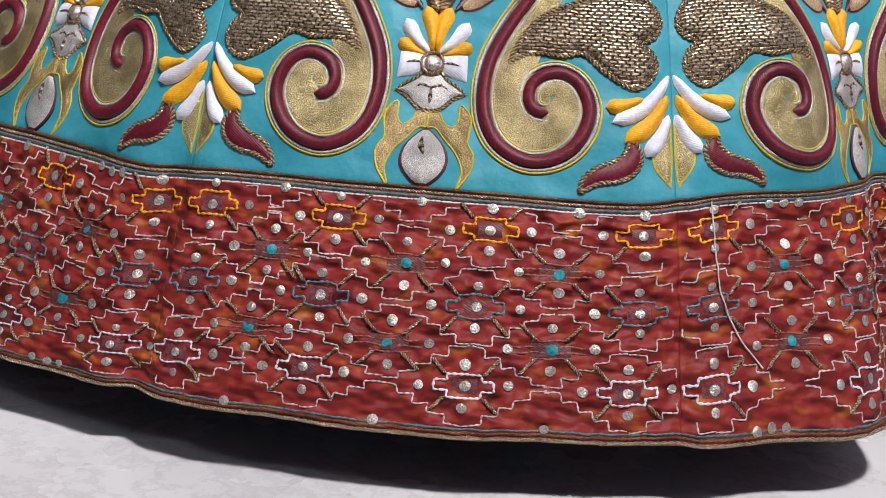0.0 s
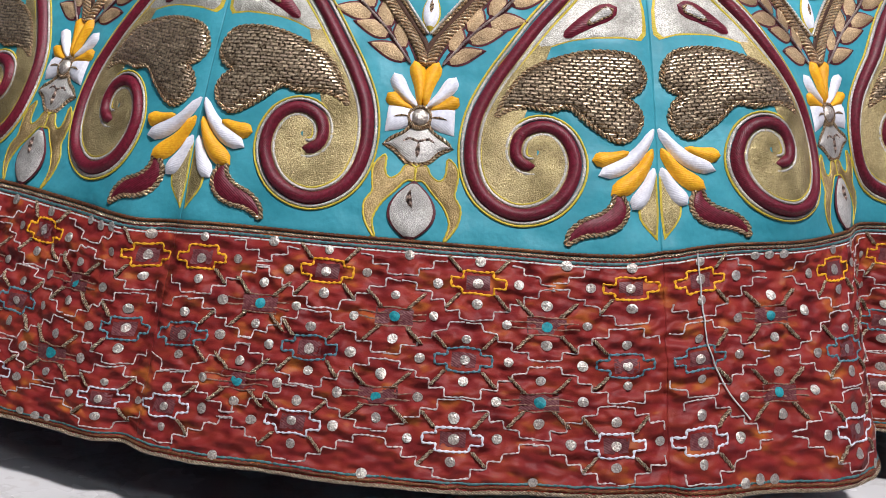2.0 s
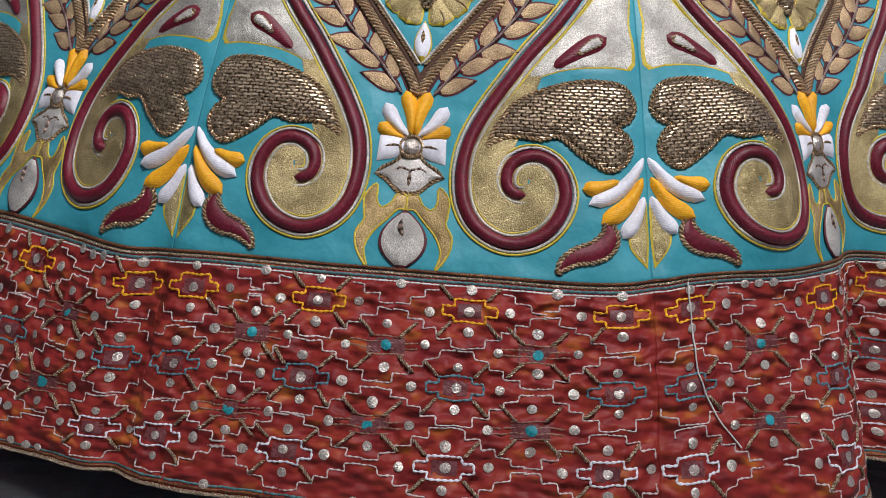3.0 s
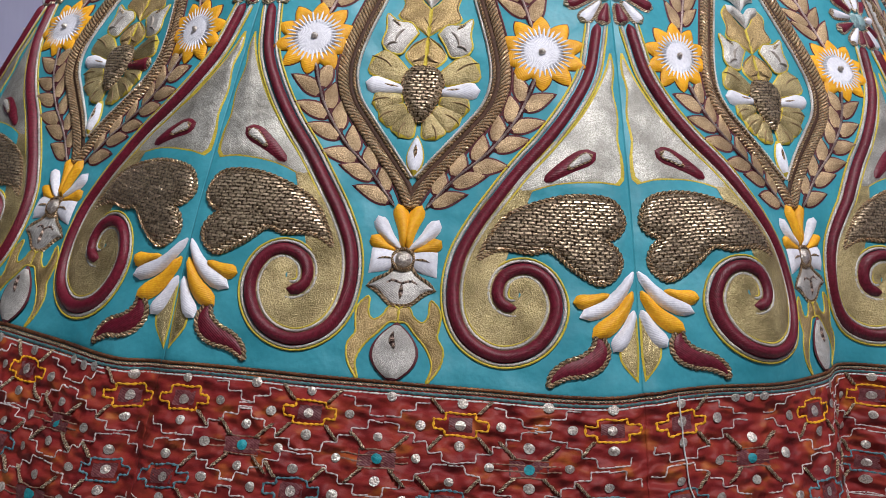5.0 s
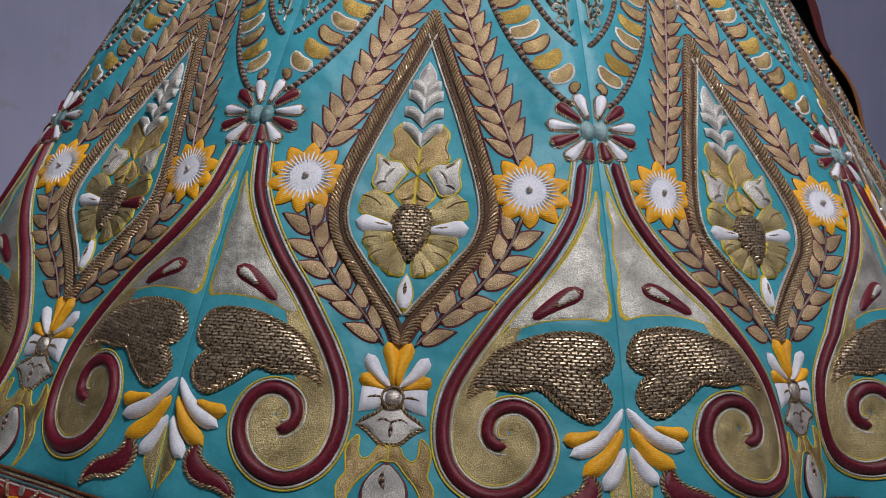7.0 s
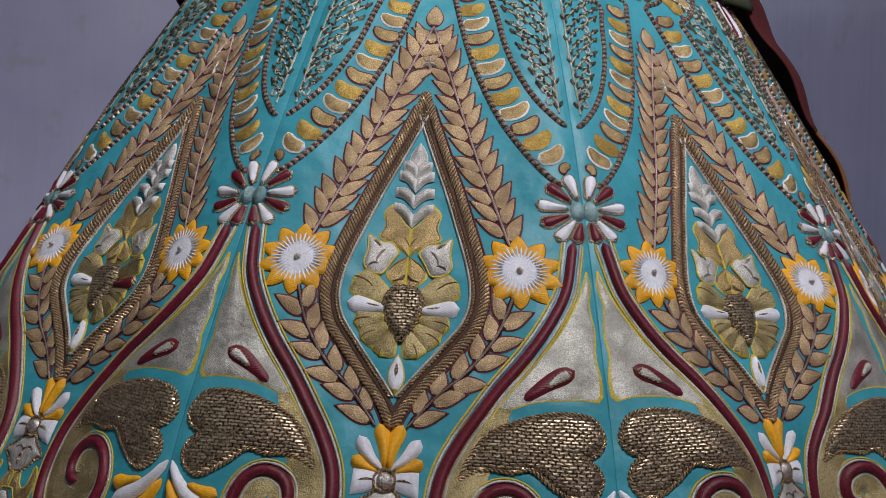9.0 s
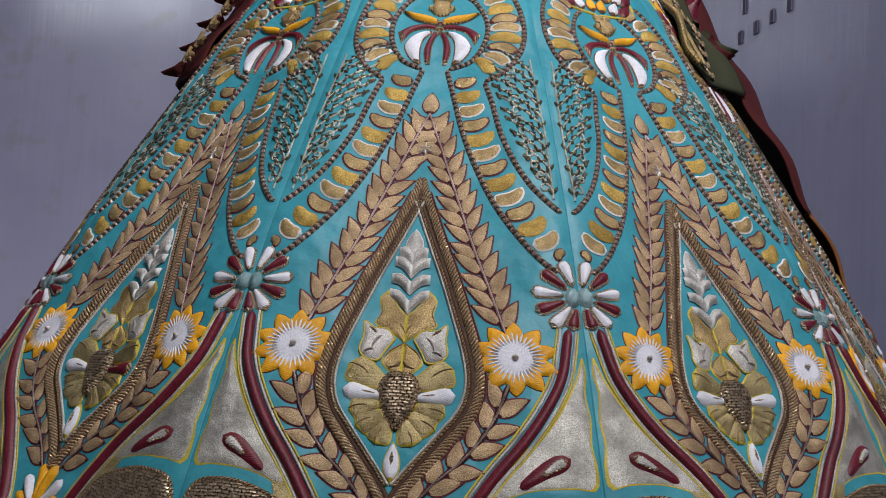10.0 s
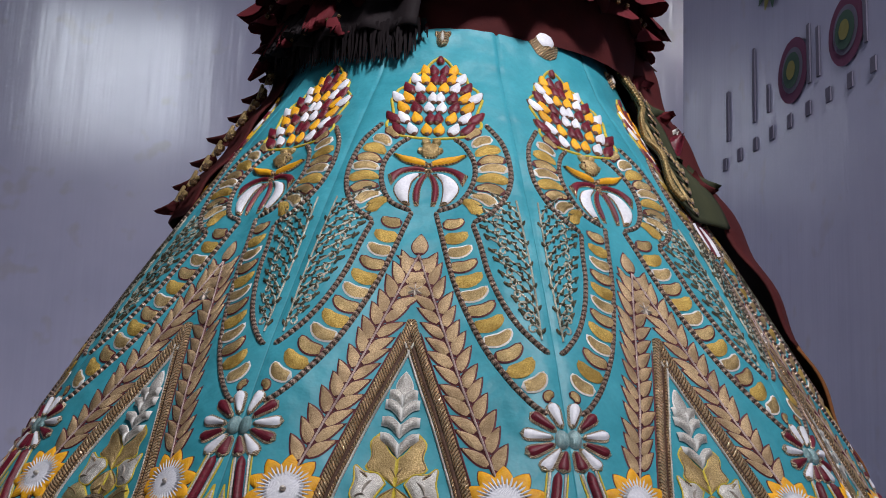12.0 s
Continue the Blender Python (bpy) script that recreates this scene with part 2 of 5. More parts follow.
def glow(name, colour, strength):
    m = Mat(name, colour, 0.5)
    m.set("Emission Color", (*colour, 1))
    m.set("Emission Strength", strength)
    w = m.wave(m.obj(), 2.2, 6, 1.4)
    m.link(m.ramp(w, [(0.1, tuple(c * 0.45 for c in colour)), (0.7, colour)]), "Emission Color")
    return m.m


# ---- the room ----
def part(name, verts, faces, mats, parent=None, uv=None, index=None, label="", smooth=True, kind=""):
    me = bpy.data.meshes.new(name)
    me.from_pydata([tuple(v) for v in verts], [], [tuple(f) for f in faces])
    for m in mats if isinstance(mats, (list, tuple)) else [mats]:
        me.materials.append(m)
    if uv is not None:
        layer = me.uv_layers.new(name="UVMap")
        loops = np.empty(len(me.loops), dtype=np.int32)
        me.loops.foreach_get("vertex_index", loops)
        layer.data.foreach_set("uv", np.asarray(uv, dtype=np.float32)[loops].ravel())
    if index is not None:
        me.polygons.foreach_set("material_index", np.asarray(index, dtype=np.int32))
    if smooth:
        me.polygons.foreach_set("use_smooth", np.ones(len(me.polygons), dtype=bool))
    me.update()
    ob = new(name, me)
    ob.parent = parent
    return tagged(ob, label, kind=kind)


def box_data(lo, hi):
    (a, b, c), (d, e, f) = lo, hi
    v = [(a, b, c), (d, b, c), (d, e, c), (a, e, c), (a, b, f), (d, b, f), (d, e, f), (a, e, f)]
    return v, [(0, 3, 2, 1), (4, 5, 6, 7), (0, 1, 5, 4), (1, 2, 6, 5), (2, 3, 7, 6), (3, 0, 4, 7)]


def box(name, lo, hi, mat, parent=None, label="", kind=""):
    v, f = box_data(lo, hi)
    return part(name, v, f, mat, parent, label=label, smooth=False, kind=kind)


X0, X1, Y0, Y1, TOP = -2.6, 1.25, -2.0, 1.33, 3.06
tagged(box("floor", (X0 - 0.1, Y0 - 0.1, -0.1), (X1 + 0.1, Y1 + 0.1, 0.0), MARBLE), "pale polished marble floor with faint veins", "floor", kind="structure")
tagged(box("ceiling", (X0 - 0.1, Y0 - 0.1, TOP), (X1 + 0.1, Y1 + 0.1, TOP + 0.1), PLASTER), "plain grey plaster ceiling, unseen, closing the room", "ceiling", kind="structure")
tagged(box("wall_north", (X0 - 0.1, Y1, 0.0), (X1 + 0.1, Y1 + 0.1, TOP), WALL), "glossy lavender-grey panelled wall with soft reflections", "wall", kind="structure")
tagged(box("wall_west", (X0 - 0.1, Y0, 0.0), (X0, Y1, TOP), PLASTER), "plain grey plaster wall, unseen", "wall", kind="structure")
# unseen rear wall with a high window opening
WX0, WX1, WZ0, WZ1 = -2.25, -1.35, 2.3, 3.02
rear = tagged(new("wall_south"), "grey plaster wall with a high window, unseen", "wall", kind="structure")
for lo, hi in (((X0, Y0 - 0.1, 0), (WX0, Y0, TOP)), ((WX1, Y0 - 0.1, 0), (X1, Y0, TOP)), ((WX0, Y0 - 0.1, 0), (WX1, Y0, WZ0)), ((WX0, Y0 - 0.1, WZ1), (WX1, Y0, TOP))):
    box("wall_piece", lo, hi, PLASTER, rear)
win = tagged(new("window_1"), "high window with a sheer white curtain", "window", kind="structure")
box("window_frame", (WX0, Y0 - 0.09, WZ0), (WX0 + 0.04, Y0 - 0.03, WZ1), PLASTER, win)
box("window_frame", (WX1 - 0.04, Y0 - 0.09, WZ0), (WX1, Y0 - 0.03, WZ1), PLASTER, win)
box("window_frame", (-1.82, Y0 - 0.09, WZ0), (-1.78, Y0 - 0.03, WZ1), PLASTER, win)
n = 60
vs = [(WX0 + 0.04 + (WX1 - WX0 - 0.08) * i / n, Y0 - 0.055 + 0.012 * math.sin(i * 1.3), z) for i in range(n + 1) for z in (WZ0, WZ1)]
# curtain emits the daylight itself, in brighter and dimmer streaks
part("curtain", vs, [(2 * i, 2 * i + 2, 2 * i + 3, 2 * i + 1) for i in range(n)], glow("lit_curtain", (0.86, 0.92, 1.0), 10), win)
# unseen panel, added so the glossy wall reflects a beige patch
tagged(box("beige_panel", (-2.1, Y0, 1.25), (-1.2, Y0 + 0.03, 2.2), BEIGE), "plain beige panel on the wall, unseen, placed for its reflection", "board")
# unseen slab over the added key lamp; it gives no light itself
lamp = tagged(new("lamp_slab"), "flat grey ceiling slab over the added key lamp, unseen", "light")
box("slab_block", (0.4, -1.98, 3.035), (0.8, -1.62, 3.06), PLASTER, lamp)

# side wall that runs back to the corner, with a painted sign
WD = Vector((-0.165, 0.9863, 0))
WN = Vector((-0.9863, -0.165, 0))
WQ = Vector((0.6302, 0.9604, 1.2267))


def on_wall(s, z, h=0.0):
    return WQ - WD * s + WN * h + Vector((0, 0, z - WQ.z))


sw = [on_wall(s, z, h) for s in (-0.4, 3.0) for z in (0.0, TOP) for h in (0.0, -0.1)]
tagged(part("wall_east", sw, [(0, 2, 6, 4), (1, 5, 7, 3), (0, 1, 3, 2), (4, 6, 7, 5), (0, 4, 5, 1), (2, 3, 7, 6)], WALL, smooth=False),
       "glossy lavender-grey wall bearing a painted shop sign", "wall", kind="structure")
INK = plaster("grey_ink", (0.17, 0.16, 0.23))
PLUM = plaster("plum_ink", (0.17, 0.05, 0.11))
GREENINK = plaster("green_ink", (0.06, 0.12, 0.09))
OLIVEINK = plaster("olive_ink", (0.28, 0.26, 0.08))
sign = tagged(new("wall_sign"), "painted shop sign in grey and plum shapes on the wall", "sign")


def wall_bar(s0, s1, z0, z1, mat, name="letter_bar", lean=0.0):
    v = [on_wall(s + (lean if z == z1 else 0), z, h) for s in (s0, s1) for z in (z0, z1) for h in (0.001, 0.004)]
    part(name, v, [(0, 2, 6, 4), (1, 5, 7, 3), (0, 1, 3, 2), (4, 6, 7, 5), (0, 4, 5, 1), (2, 3, 7, 6)], mat, sign, smooth=False)


def wall_disc(s, z, r0, r1, h, mat, name="disc", a0=0, a1=360, sx=1.0):
    m = 40
    v, f = [], []
    for i in range(m + 1):
        a = radians(a0 + (a1 - a0) * i / m)
        for r in (r0, r1):
            v.append(on_wall(s + sx * r * math.cos(a), z + r * math.sin(a), h))
    f = [(2 * i, 2 * i + 1, 2 * i + 3, 2 * i + 2) for i in range(m)]
    part(name, v, f, mat, sign, smooth=False)


for i in range(9):
    s = -0.108 + i * 0.081
    wall_bar(s - 0.009, s + 0.009, 1.222, 1.25, INK)
wall_bar(-0.095, -0.083, 1.285, 1.40, INK, "stem")
wall_bar(0.045, 0.057, 1.285, 1.45, INK, "stem")
wall_bar(0.115, 0.127, 1.285, 1.345, INK, "stem")
wall_bar(0.335, 0.347, 1.285, 1.385, INK, "stem")
for s, z in ((0.235, 1.335), (0.45, 1.335)):
    for k, (r, m) in enumerate(((0.066, PLUM), (0.046, INK), (0.036, GREENINK), (0.019, OLIVEINK))):
        wall_disc(s, z, 0.0, r, 0.003 + 0.0015 * k, m, "rosette_ring")
    wall_bar(s + 0.062, s + 0.074, 1.285, 1.405, INK, "stem")
for i in range(7):
    a = radians(200 + i * 23)
    v = []
    for j in range(9):
        u = j / 8
        wdt = 0.014 * math.sin(math.pi * min(1, u * 0.9 + 0.05))
        for sgn in (-1, 1):
            v.append(on_wall(0.15 + (0.02 + 0.075 * u) * math.cos(a) - sgn * wdt * math.sin(a), 1.60 + (0.02 + 0.075 * u) * math.sin(a) + sgn * wdt * math.cos(a), 0.003))
    part("leaf_shape", v, [(2 * j, 2 * j + 1, 2 * j + 3, 2 * j + 2) for j in range(8)], GREENINK if i % 2 else OLIVEINK, sign, smooth=False)
from mathutils.geometry import delaunay_2d_cdt

# ---- the skirt: a flared cone of eleven panels ----
N_PANELS = 11
PH = 360.0 / N_PANELS
FACING = -3.5
SHOWN = (-2, -1, 0, 1, 2)
HEM_Z, BAND_Z, WAIST_Z = 0.049, 0.2105, 1.045


def flare(z):
    u = (np.clip(z, 0.0, 1.06) - 0.5) / 0.5
    return 0.50495 - 0.26159 * u - 0.04712 * u * u + 0.00386 * u ** 3 + 0.24 * np.clip(np.minimum(z, 1.06) - 0.94, 0, None)


def drape(th, z):
    """How the cloth hangs away from the plain cone."""
    a = 0.012 * np.interp(z, [0.1, 0.33, 0.6, 0.85, 1.0], [0, 1, 1, 0.4, 0])
    r = -a * np.cos(np.radians(N_PANELS * th))
    low = np.interp(z, [0.04, 0.12, 0.24, 0.36], [1.0, 0.85, 0.35, 0.0])
    r = r - 0.085 * np.exp(-((th - 37.5) / 4.2) ** 2) * low + 0.006 * np.exp(-((th - 27.5) / 3.5) ** 2) * low
    r = r + 0.024 * np.exp(-((th - 25.5) / 4.5) ** 2) * np.interp(z, [0.2, 0.25, 0.33, 0.44], [0.1, 1.0, 1.0, 0.0])
    q = (th + PH / 2 + 360) % PH
    q = np.minimum(q, PH - q)
    r = r - 0.0016 * np.exp(-(q / 0.6) ** 2) * np.interp(z, [0.2, 0.23], [0.3, 1.0])
    r = r - 0.011 * np.exp(-((th + 17.6) / 1.4) ** 2) * np.interp(z, [0.05, 0.2, 0.3], [1.0, 0.9, 0])
    r = r + 0.007 / (1 + np.exp(-np.clip((th - 16.9) / 0.22, -40, 40))) * np.exp(-np.clip(th - 16.9, 0, None) / 5.0) * np.interp(z, [0.05, 0.2, 0.27], [1.0, 0.8, 0])
    quilt = np.sin(th * 1.9 + 3 * np.sin(z * 70 + th * 0.7)) * np.sin(z * 400 + th * 0.8 + 2 * np.sin(th * 0.9)) + 0.6 * np.sin(th * 3.7 - z * 210 + 2 * np.sin(th * 0.53))
    r = r + 0.0011 * quilt * np.interp(z, [0.045, 0.06, 0.195, 0.208], [0.3, 1, 1, 0])
    return r + 0.0016 * np.sin(np.radians(th * 23 + 40) + z * 9) * low + 0.0012 * np.sin(np.radians(th * 47) - z * 31) * low


def sag(th, z):
    s = 1 - np.exp(-(np.clip(np.abs(th) - 14.0, 0, None) / 10.0) ** 2)
    up = 0.015 * s * np.interp(z, [0.1, 0.2, 0.3, 0.38, 0.55], [0, 0.45, 1, 1, 0])
    up = up - 0.0085 * (th / 16.0) * np.exp(-np.clip(th / 16.6, -2, 2) ** 10) * np.interp(z, [0.05, 0.09, 0.2, 0.27, 0.5, 0.6], [0, 0.6, 0.9, 0.35, 0.25, 0])
    return up + 0.010 * np.clip(th / 22.0, -1, 1) * np.interp(z, [0.05, 0.1, 0.19, 0.28], [0, 1, 0.9, 0]) * np.exp(-(th / 45.0) ** 2)


def cloth(p, z, h=0.0, k=0):
    """A point of panel k: p degrees from the panel's middle, z up, h out from the cloth."""
    th = np.asarray(p, float) + k * PH
    z = np.asarray(z, float)
    z = z + sag(th, z)
    r = flare(z) + drape(th, z)
    s = (flare(z - 0.005) - flare(z + 0.005)) / 0.01
    n = 1 / np.sqrt(1 + s * s)
    r, z = r + h * n, z + h * s * n
    a = np.radians(th + FACING)
    return np.stack([r * np.sin(a), -r * np.cos(a), z], -1)


def mpd(z):
    return flare(np.asarray(z, float)) * math.pi / 180


CZ = 0.885


def shift(p, z, dx, dy):
    return p + dx / mpd(z), z + dy * CZ


def grid_faces(rows, cols):
    i = np.arange(rows * cols).reshape(rows, cols)
    return np.stack([i[:-1, :-1], i[:-1, 1:], i[1:, 1:], i[1:, :-1]], -1).reshape(-1, 4)


skirt = tagged(new("lehenga_skirt"), "flared turquoise silk skirt with heavy gold embroidery and red border", "skirt")
panel_of, border_of = {}, {}


def sheet(name, k, ps, zs, mat, h, thick, label=""):
    P, Z = np.meshgrid(ps, zs)
    front = cloth(P.ravel(), Z.ravel(), h, k)
    back = cloth(P.ravel(), Z.ravel(), h - thick, k)
    r, c = len(zs), len(ps)
    f = grid_faces(r, c)
    n = r * c
    i = np.arange(n).reshape(r, c)
    rim = []
    for line in (i[0], i[-1][::-1], i[:, 0][::-1], i[:, -1]):
        rim += [(line[j + 1], line[j], line[j] + n, line[j + 1] + n) for j in range(len(line) - 1)]
    faces = np.concatenate([f, f[:, ::-1] + n, np.array(rim)])
    uv = np.stack([(P.ravel() + k * PH) * 0.0115, Z.ravel() / CZ], -1)
    return part(name, np.concatenate([front, back]), faces.tolist(), mat, skirt, np.concatenate([uv, uv]), label=label)


half = PH / 2
edge_ps = np.concatenate([[-half, -half + 0.12, -half + 0.25, -half + 0.45], np.linspace(-half + 0.8, half - 0.8, 44), [half - 0.45, half - 0.25, half - 0.12, half]])
for k in range(-5, 6):
    panel_of[k] = sheet("panel", k, edge_ps, np.linspace(BAND_Z - 0.004, WAIST_Z, 84), TEAL, 0.0, 0.0015, "turquoise satin silk panel")
    border_of[k] = sheet("border", k, np.concatenate([edge_ps[:3], np.linspace(-half + 0.45, half - 0.45, 90), edge_ps[-3:]]), np.linspace(HEM_Z, BAND_Z, 62), REDSILK, 0.0016, 0.004, "red brocade border with silver dots and stitched lattice")

# what is being stitched on: panel, side and parent
AT = {"k": 0, "s": 1, "on": None}
# the middle panel's motifs were laid slightly off its axis
DRIFT = {0: -0.3}


def stitch(name, P, Z, H, faces, mats, uv, index=None, label=""):
    s = AT["s"]
    P = s * np.asarray(P)
    v = cloth(P + DRIFT.get(AT["k"], 0.0) * np.clip(1 - (P / 16.4) ** 2, 0, 1), Z, H, AT["k"])
    if s < 0:
        faces = [f[::-1] for f in faces]
    return part(name, v, faces, mats, AT["on"], uv, index, label)


def smooth_line(pts, step=0.004, closed=False):
    """A smooth line through a few points (degrees, height), at even steps."""
    pts = np.asarray(pts, float)
    if len(pts) == 2:
        ends = np.stack([2 * pts[0] - pts[1], *pts, 2 * pts[1] - pts[0]])
    else:
        ends = np.concatenate([[2 * pts[0] - pts[1]], pts, [2 * pts[-1] - pts[-2]]])
    out = []
    for a, b, c, d in zip(ends[:-3], ends[1:-2], ends[2:-1], ends[3:]):
        t = np.linspace(0, 1, 24, endpoint=False)[:, None]
        out.append(0.5 * (2 * b + (c - a) * t + (2 * a - 5 * b + 4 * c - d) * t * t + (3 * b - a - 3 * c + d) * t ** 3))
    line = np.concatenate(out + [pts[-1:]])
    g = np.diff(line, axis=0)
    g = np.hypot(g[:, 0] * mpd(line[:-1, 1]), g[:, 1] / CZ)
    acc = np.concatenate([[0], np.cumsum(g)])
    n = max(3, int(acc[-1] / step) + 1)
    q = np.linspace(0, acc[-1], n)
    return np.stack([np.interp(q, acc, line[:, 0]), np.interp(q, acc, line[:, 1])], -1), q


def sideways(line, d):
    """The line moved d metres to its left."""
    m = mpd(line[:, 1])
    g = np.gradient(np.stack([line[:, 0] * m.mean(), line[:, 1] / CZ], -1), axis=0)
    g /= np.hypot(g[:, 0], g[:, 1])[:, None] + 1e-9
    d = np.asarray(d)
    return np.stack([line[:, 0] - g[:, 1] * d / m, line[:, 1] + g[:, 0] * d * CZ], -1)


def cord(name, pts, w, mat, h=0.0, lift=0.0, step=0.004, beads=0.0, taper=True, move=0.0, label=""):
    line, q = smooth_line(pts, step)
    if move:
        line = sideways(line, move)
    h = h or w * 0.55
    n = len(line)
    size = np.ones(n)
    if beads:
        size = 0.6 + 0.5 * np.abs(np.sin(np.pi * q / beads))
    if taper:
        size = size * np.clip(np.minimum(np.arange(n) + 0.3, n - 0.7 - np.arange(n)) / 1.6, 0.15, 1)
    W = np.broadcast_to(np.asarray(w, float), (n,)) if np.ndim(w) else np.full(n, w)
    P, Z, H, U = [], [], [], []
    for a, b in ((-1, 0), (-0.75, 0.68), (0, 1), (0.75, 0.68), (1, 0)):
        s = sideways(line, -a * W * size / 2)
        P.append(s[:, 0]), Z.append(s[:, 1]), H.append(lift - 0.0004 + b * h * size), U.append(np.stack([q, a * W * 0.7], -1))
    P, Z, H, U = (np.stack(x, 1) for x in (P, Z, H, U))
    return stitch(name, P.ravel(), Z.ravel(), H.ravel(), grid_faces(n, 5).tolist(), mat, U.reshape(-1, 2), label=label)


def pad(name, left, right, mat, out=None, h=0.002, ow=0.0011, lift=0.0004, rows=12, planar=False, label=""):
    """A padded patch between two edges that run the same way, with a stitched outline."""
    def even(pts):
        line, q = smooth_line(pts, 0.0005)
        t = np.linspace(0, q[-1], rows)
        return np.stack([np.interp(t, q, line[:, 0]), np.interp(t, q, line[:, 1])], -1)
    return pad_rows(name, even(left), even(right), mat, out, h, ow, lift, planar, label)


def pad_rows(name, L, R, mat, out=None, h=0.002, ow=0.0011, lift=0.0004, planar=False, label=""):
    rows = len(L)
    width = np.hypot((R[:, 0] - L[:, 0]) * mpd(L[:, 1]), (R[:, 1] - L[:, 1]) / CZ)
    o = np.clip(ow / np.maximum(width, 1e-5), 0.06, 0.3)
    ts = [np.zeros(rows), o, o + (0.5 - o) * 0.4, np.full(rows, 0.5), 1 - o - (0.5 - o) * 0.4, 1 - o, np.ones(rows)]
    rise = [0.0, 0.3, 0.88, 1.0, 0.88, 0.3, 0.0]
    along = np.linspace(0, 1, rows)
    ends = np.clip(np.sqrt(np.clip(along * (1 - along) * 9, 0, 1)), 0.12, 1)
    mid = (L + R) / 2
    d = np.diff(mid, axis=0)
    q = np.concatenate([[0], np.cumsum(np.hypot(d[:, 0] * mpd(mid[1:, 1]), d[:, 1] / CZ))])
    P, Z, H, U = [], [], [], []
    for t, b in zip(ts, rise):
        p, z = L[:, 0] + (R[:, 0] - L[:, 0]) * t, L[:, 1] + (R[:, 1] - L[:, 1]) * t
        P.append(p), Z.append(z), H.append(lift + b * h * (ends if b > 0 else np.ones(rows)))
        U.append(np.stack([p * 0.0098, z / CZ], -1) if planar else np.stack([q, (t - 0.5) * width], -1))
    P, Z, H, U = (np.stack(x, 1) for x in (P, Z, H, U))
    f = grid_faces(rows, 7)
    col = np.arange(len(f)) % 6
    row = np.arange(len(f)) // 6
    idx = np.where((col == 0) | (col == 5) | (row == 0) | (row == rows - 2), 1, 0) if out is not None else None
    return stitch(name, P.ravel(), Z.ravel(), H.ravel(), f.tolist(), [mat, out] if out is not None else mat, U.reshape(-1, 2), idx, label)


def petal(name, base, tip, width, mat, out=None, shape="leaf", bend=0.0, h=0.002, lift=0.0005, rows=10, fat=0.9, ow=0.0011, label=""):
    """A petal, leaf or bean from base to tip (degrees, height), width in metres, bent sideways by a part of its length."""
    width = width * (1.22 if shape in ("club", "leaf") else 1.12)
    s = np.linspace(0.0, 1.0, rows)
    m = float(mpd((base[1] + tip[1]) / 2))
    ax = np.array([(tip[0] - base[0]) * m, (tip[1] - base[1]) / CZ])
    ln = math.hypot(*ax)
    ax /= ln
    nx = np.array([-ax[1], ax[0]])
    if shape == "leaf":
        wd = np.sin(np.pi * s ** fat) ** 0.85
    elif shape == "club":
        wd = np.where(s < 0.72, 0.4 + 0.6 * (s / 0.72) ** 0.9, np.sqrt(np.clip(1 - ((s - 0.72) / 0.28) ** 2, 0, 1)))
        wd[0] = 0.15
    else:
        wd = np.sqrt(np.clip(1 - (2 * s - 1) ** 2, 0, 1)) ** 0.8
        if shape == "bean":
            wd = wd * (0.72 + 0.45 * s)
    mid = s[:, None] * ln * ax + (bend * ln * np.sin(np.pi * s))[:, None] * nx
    g = np.gradient(mid, axis=0)
    g /= np.hypot(g[:, 0], g[:, 1])[:, None]
    gn = np.stack([-g[:, 1], g[:, 0]], -1)
    sides = []
    for sg in (1, -1):
        e = mid + sg * gn * (wd * width / 2)[:, None]
        sides.append(np.stack([base[0] + e[:, 0] / m, base[1] + e[:, 1] * CZ], -1))
    return pad_rows(name, sides[0], sides[1], mat, out, h, ow, lift, label=label)


def round_pad(name, p, z, rx, ry, mat, h, lift=0.0, star=0, depth=0.0, hole=0.0, n=28, rings=4, label=""):
    a = np.linspace(0, 2 * np.pi, n, endpoint=False)
    edge = np.ones(n)
    if star:
        edge = 1 - depth * np.abs(((a * star / (2 * np.pi)) % 1) * 2 - 1) ** 1.2
    P, Z, H, U = [], [], [], []
    for i in range(rings + 1):
        t = 1 - (1 - hole) * i / rings
        r = t * (1 + (edge - 1) * t)
        x, y = rx * r * np.cos(a), ry * r * np.sin(a)
        pp, zz = shift(p, z, x, y)
        P.append(pp), Z.append(zz), H.append(np.full(n, lift + h * math.sqrt(max(0, 1 - (t if not hole else (2 * (t - hole) / (1 - hole) - 1)) ** 2)) - 0.0003))
        U.append(np.stack([a * 0.02, r * max(rx, ry)], -1))
    P, Z, H, U = (np.concatenate(x) for x in (P, Z, H, U))
    f = []
    for i in range(rings):
        for j in range(n):
            b = (j + 1) % n
            f.append([i * n + j, i * n + b, (i + 1) * n + b, (i + 1) * n + j])
    if not hole:
        f = f[:-n] + [[(rings - 1) * n + j for j in range(n)]]
        P, Z, H, U = P[:-n], Z[:-n], H[:-n], U[:-n]
    return stitch(name, P, Z, H, f, mat, U, label=label)


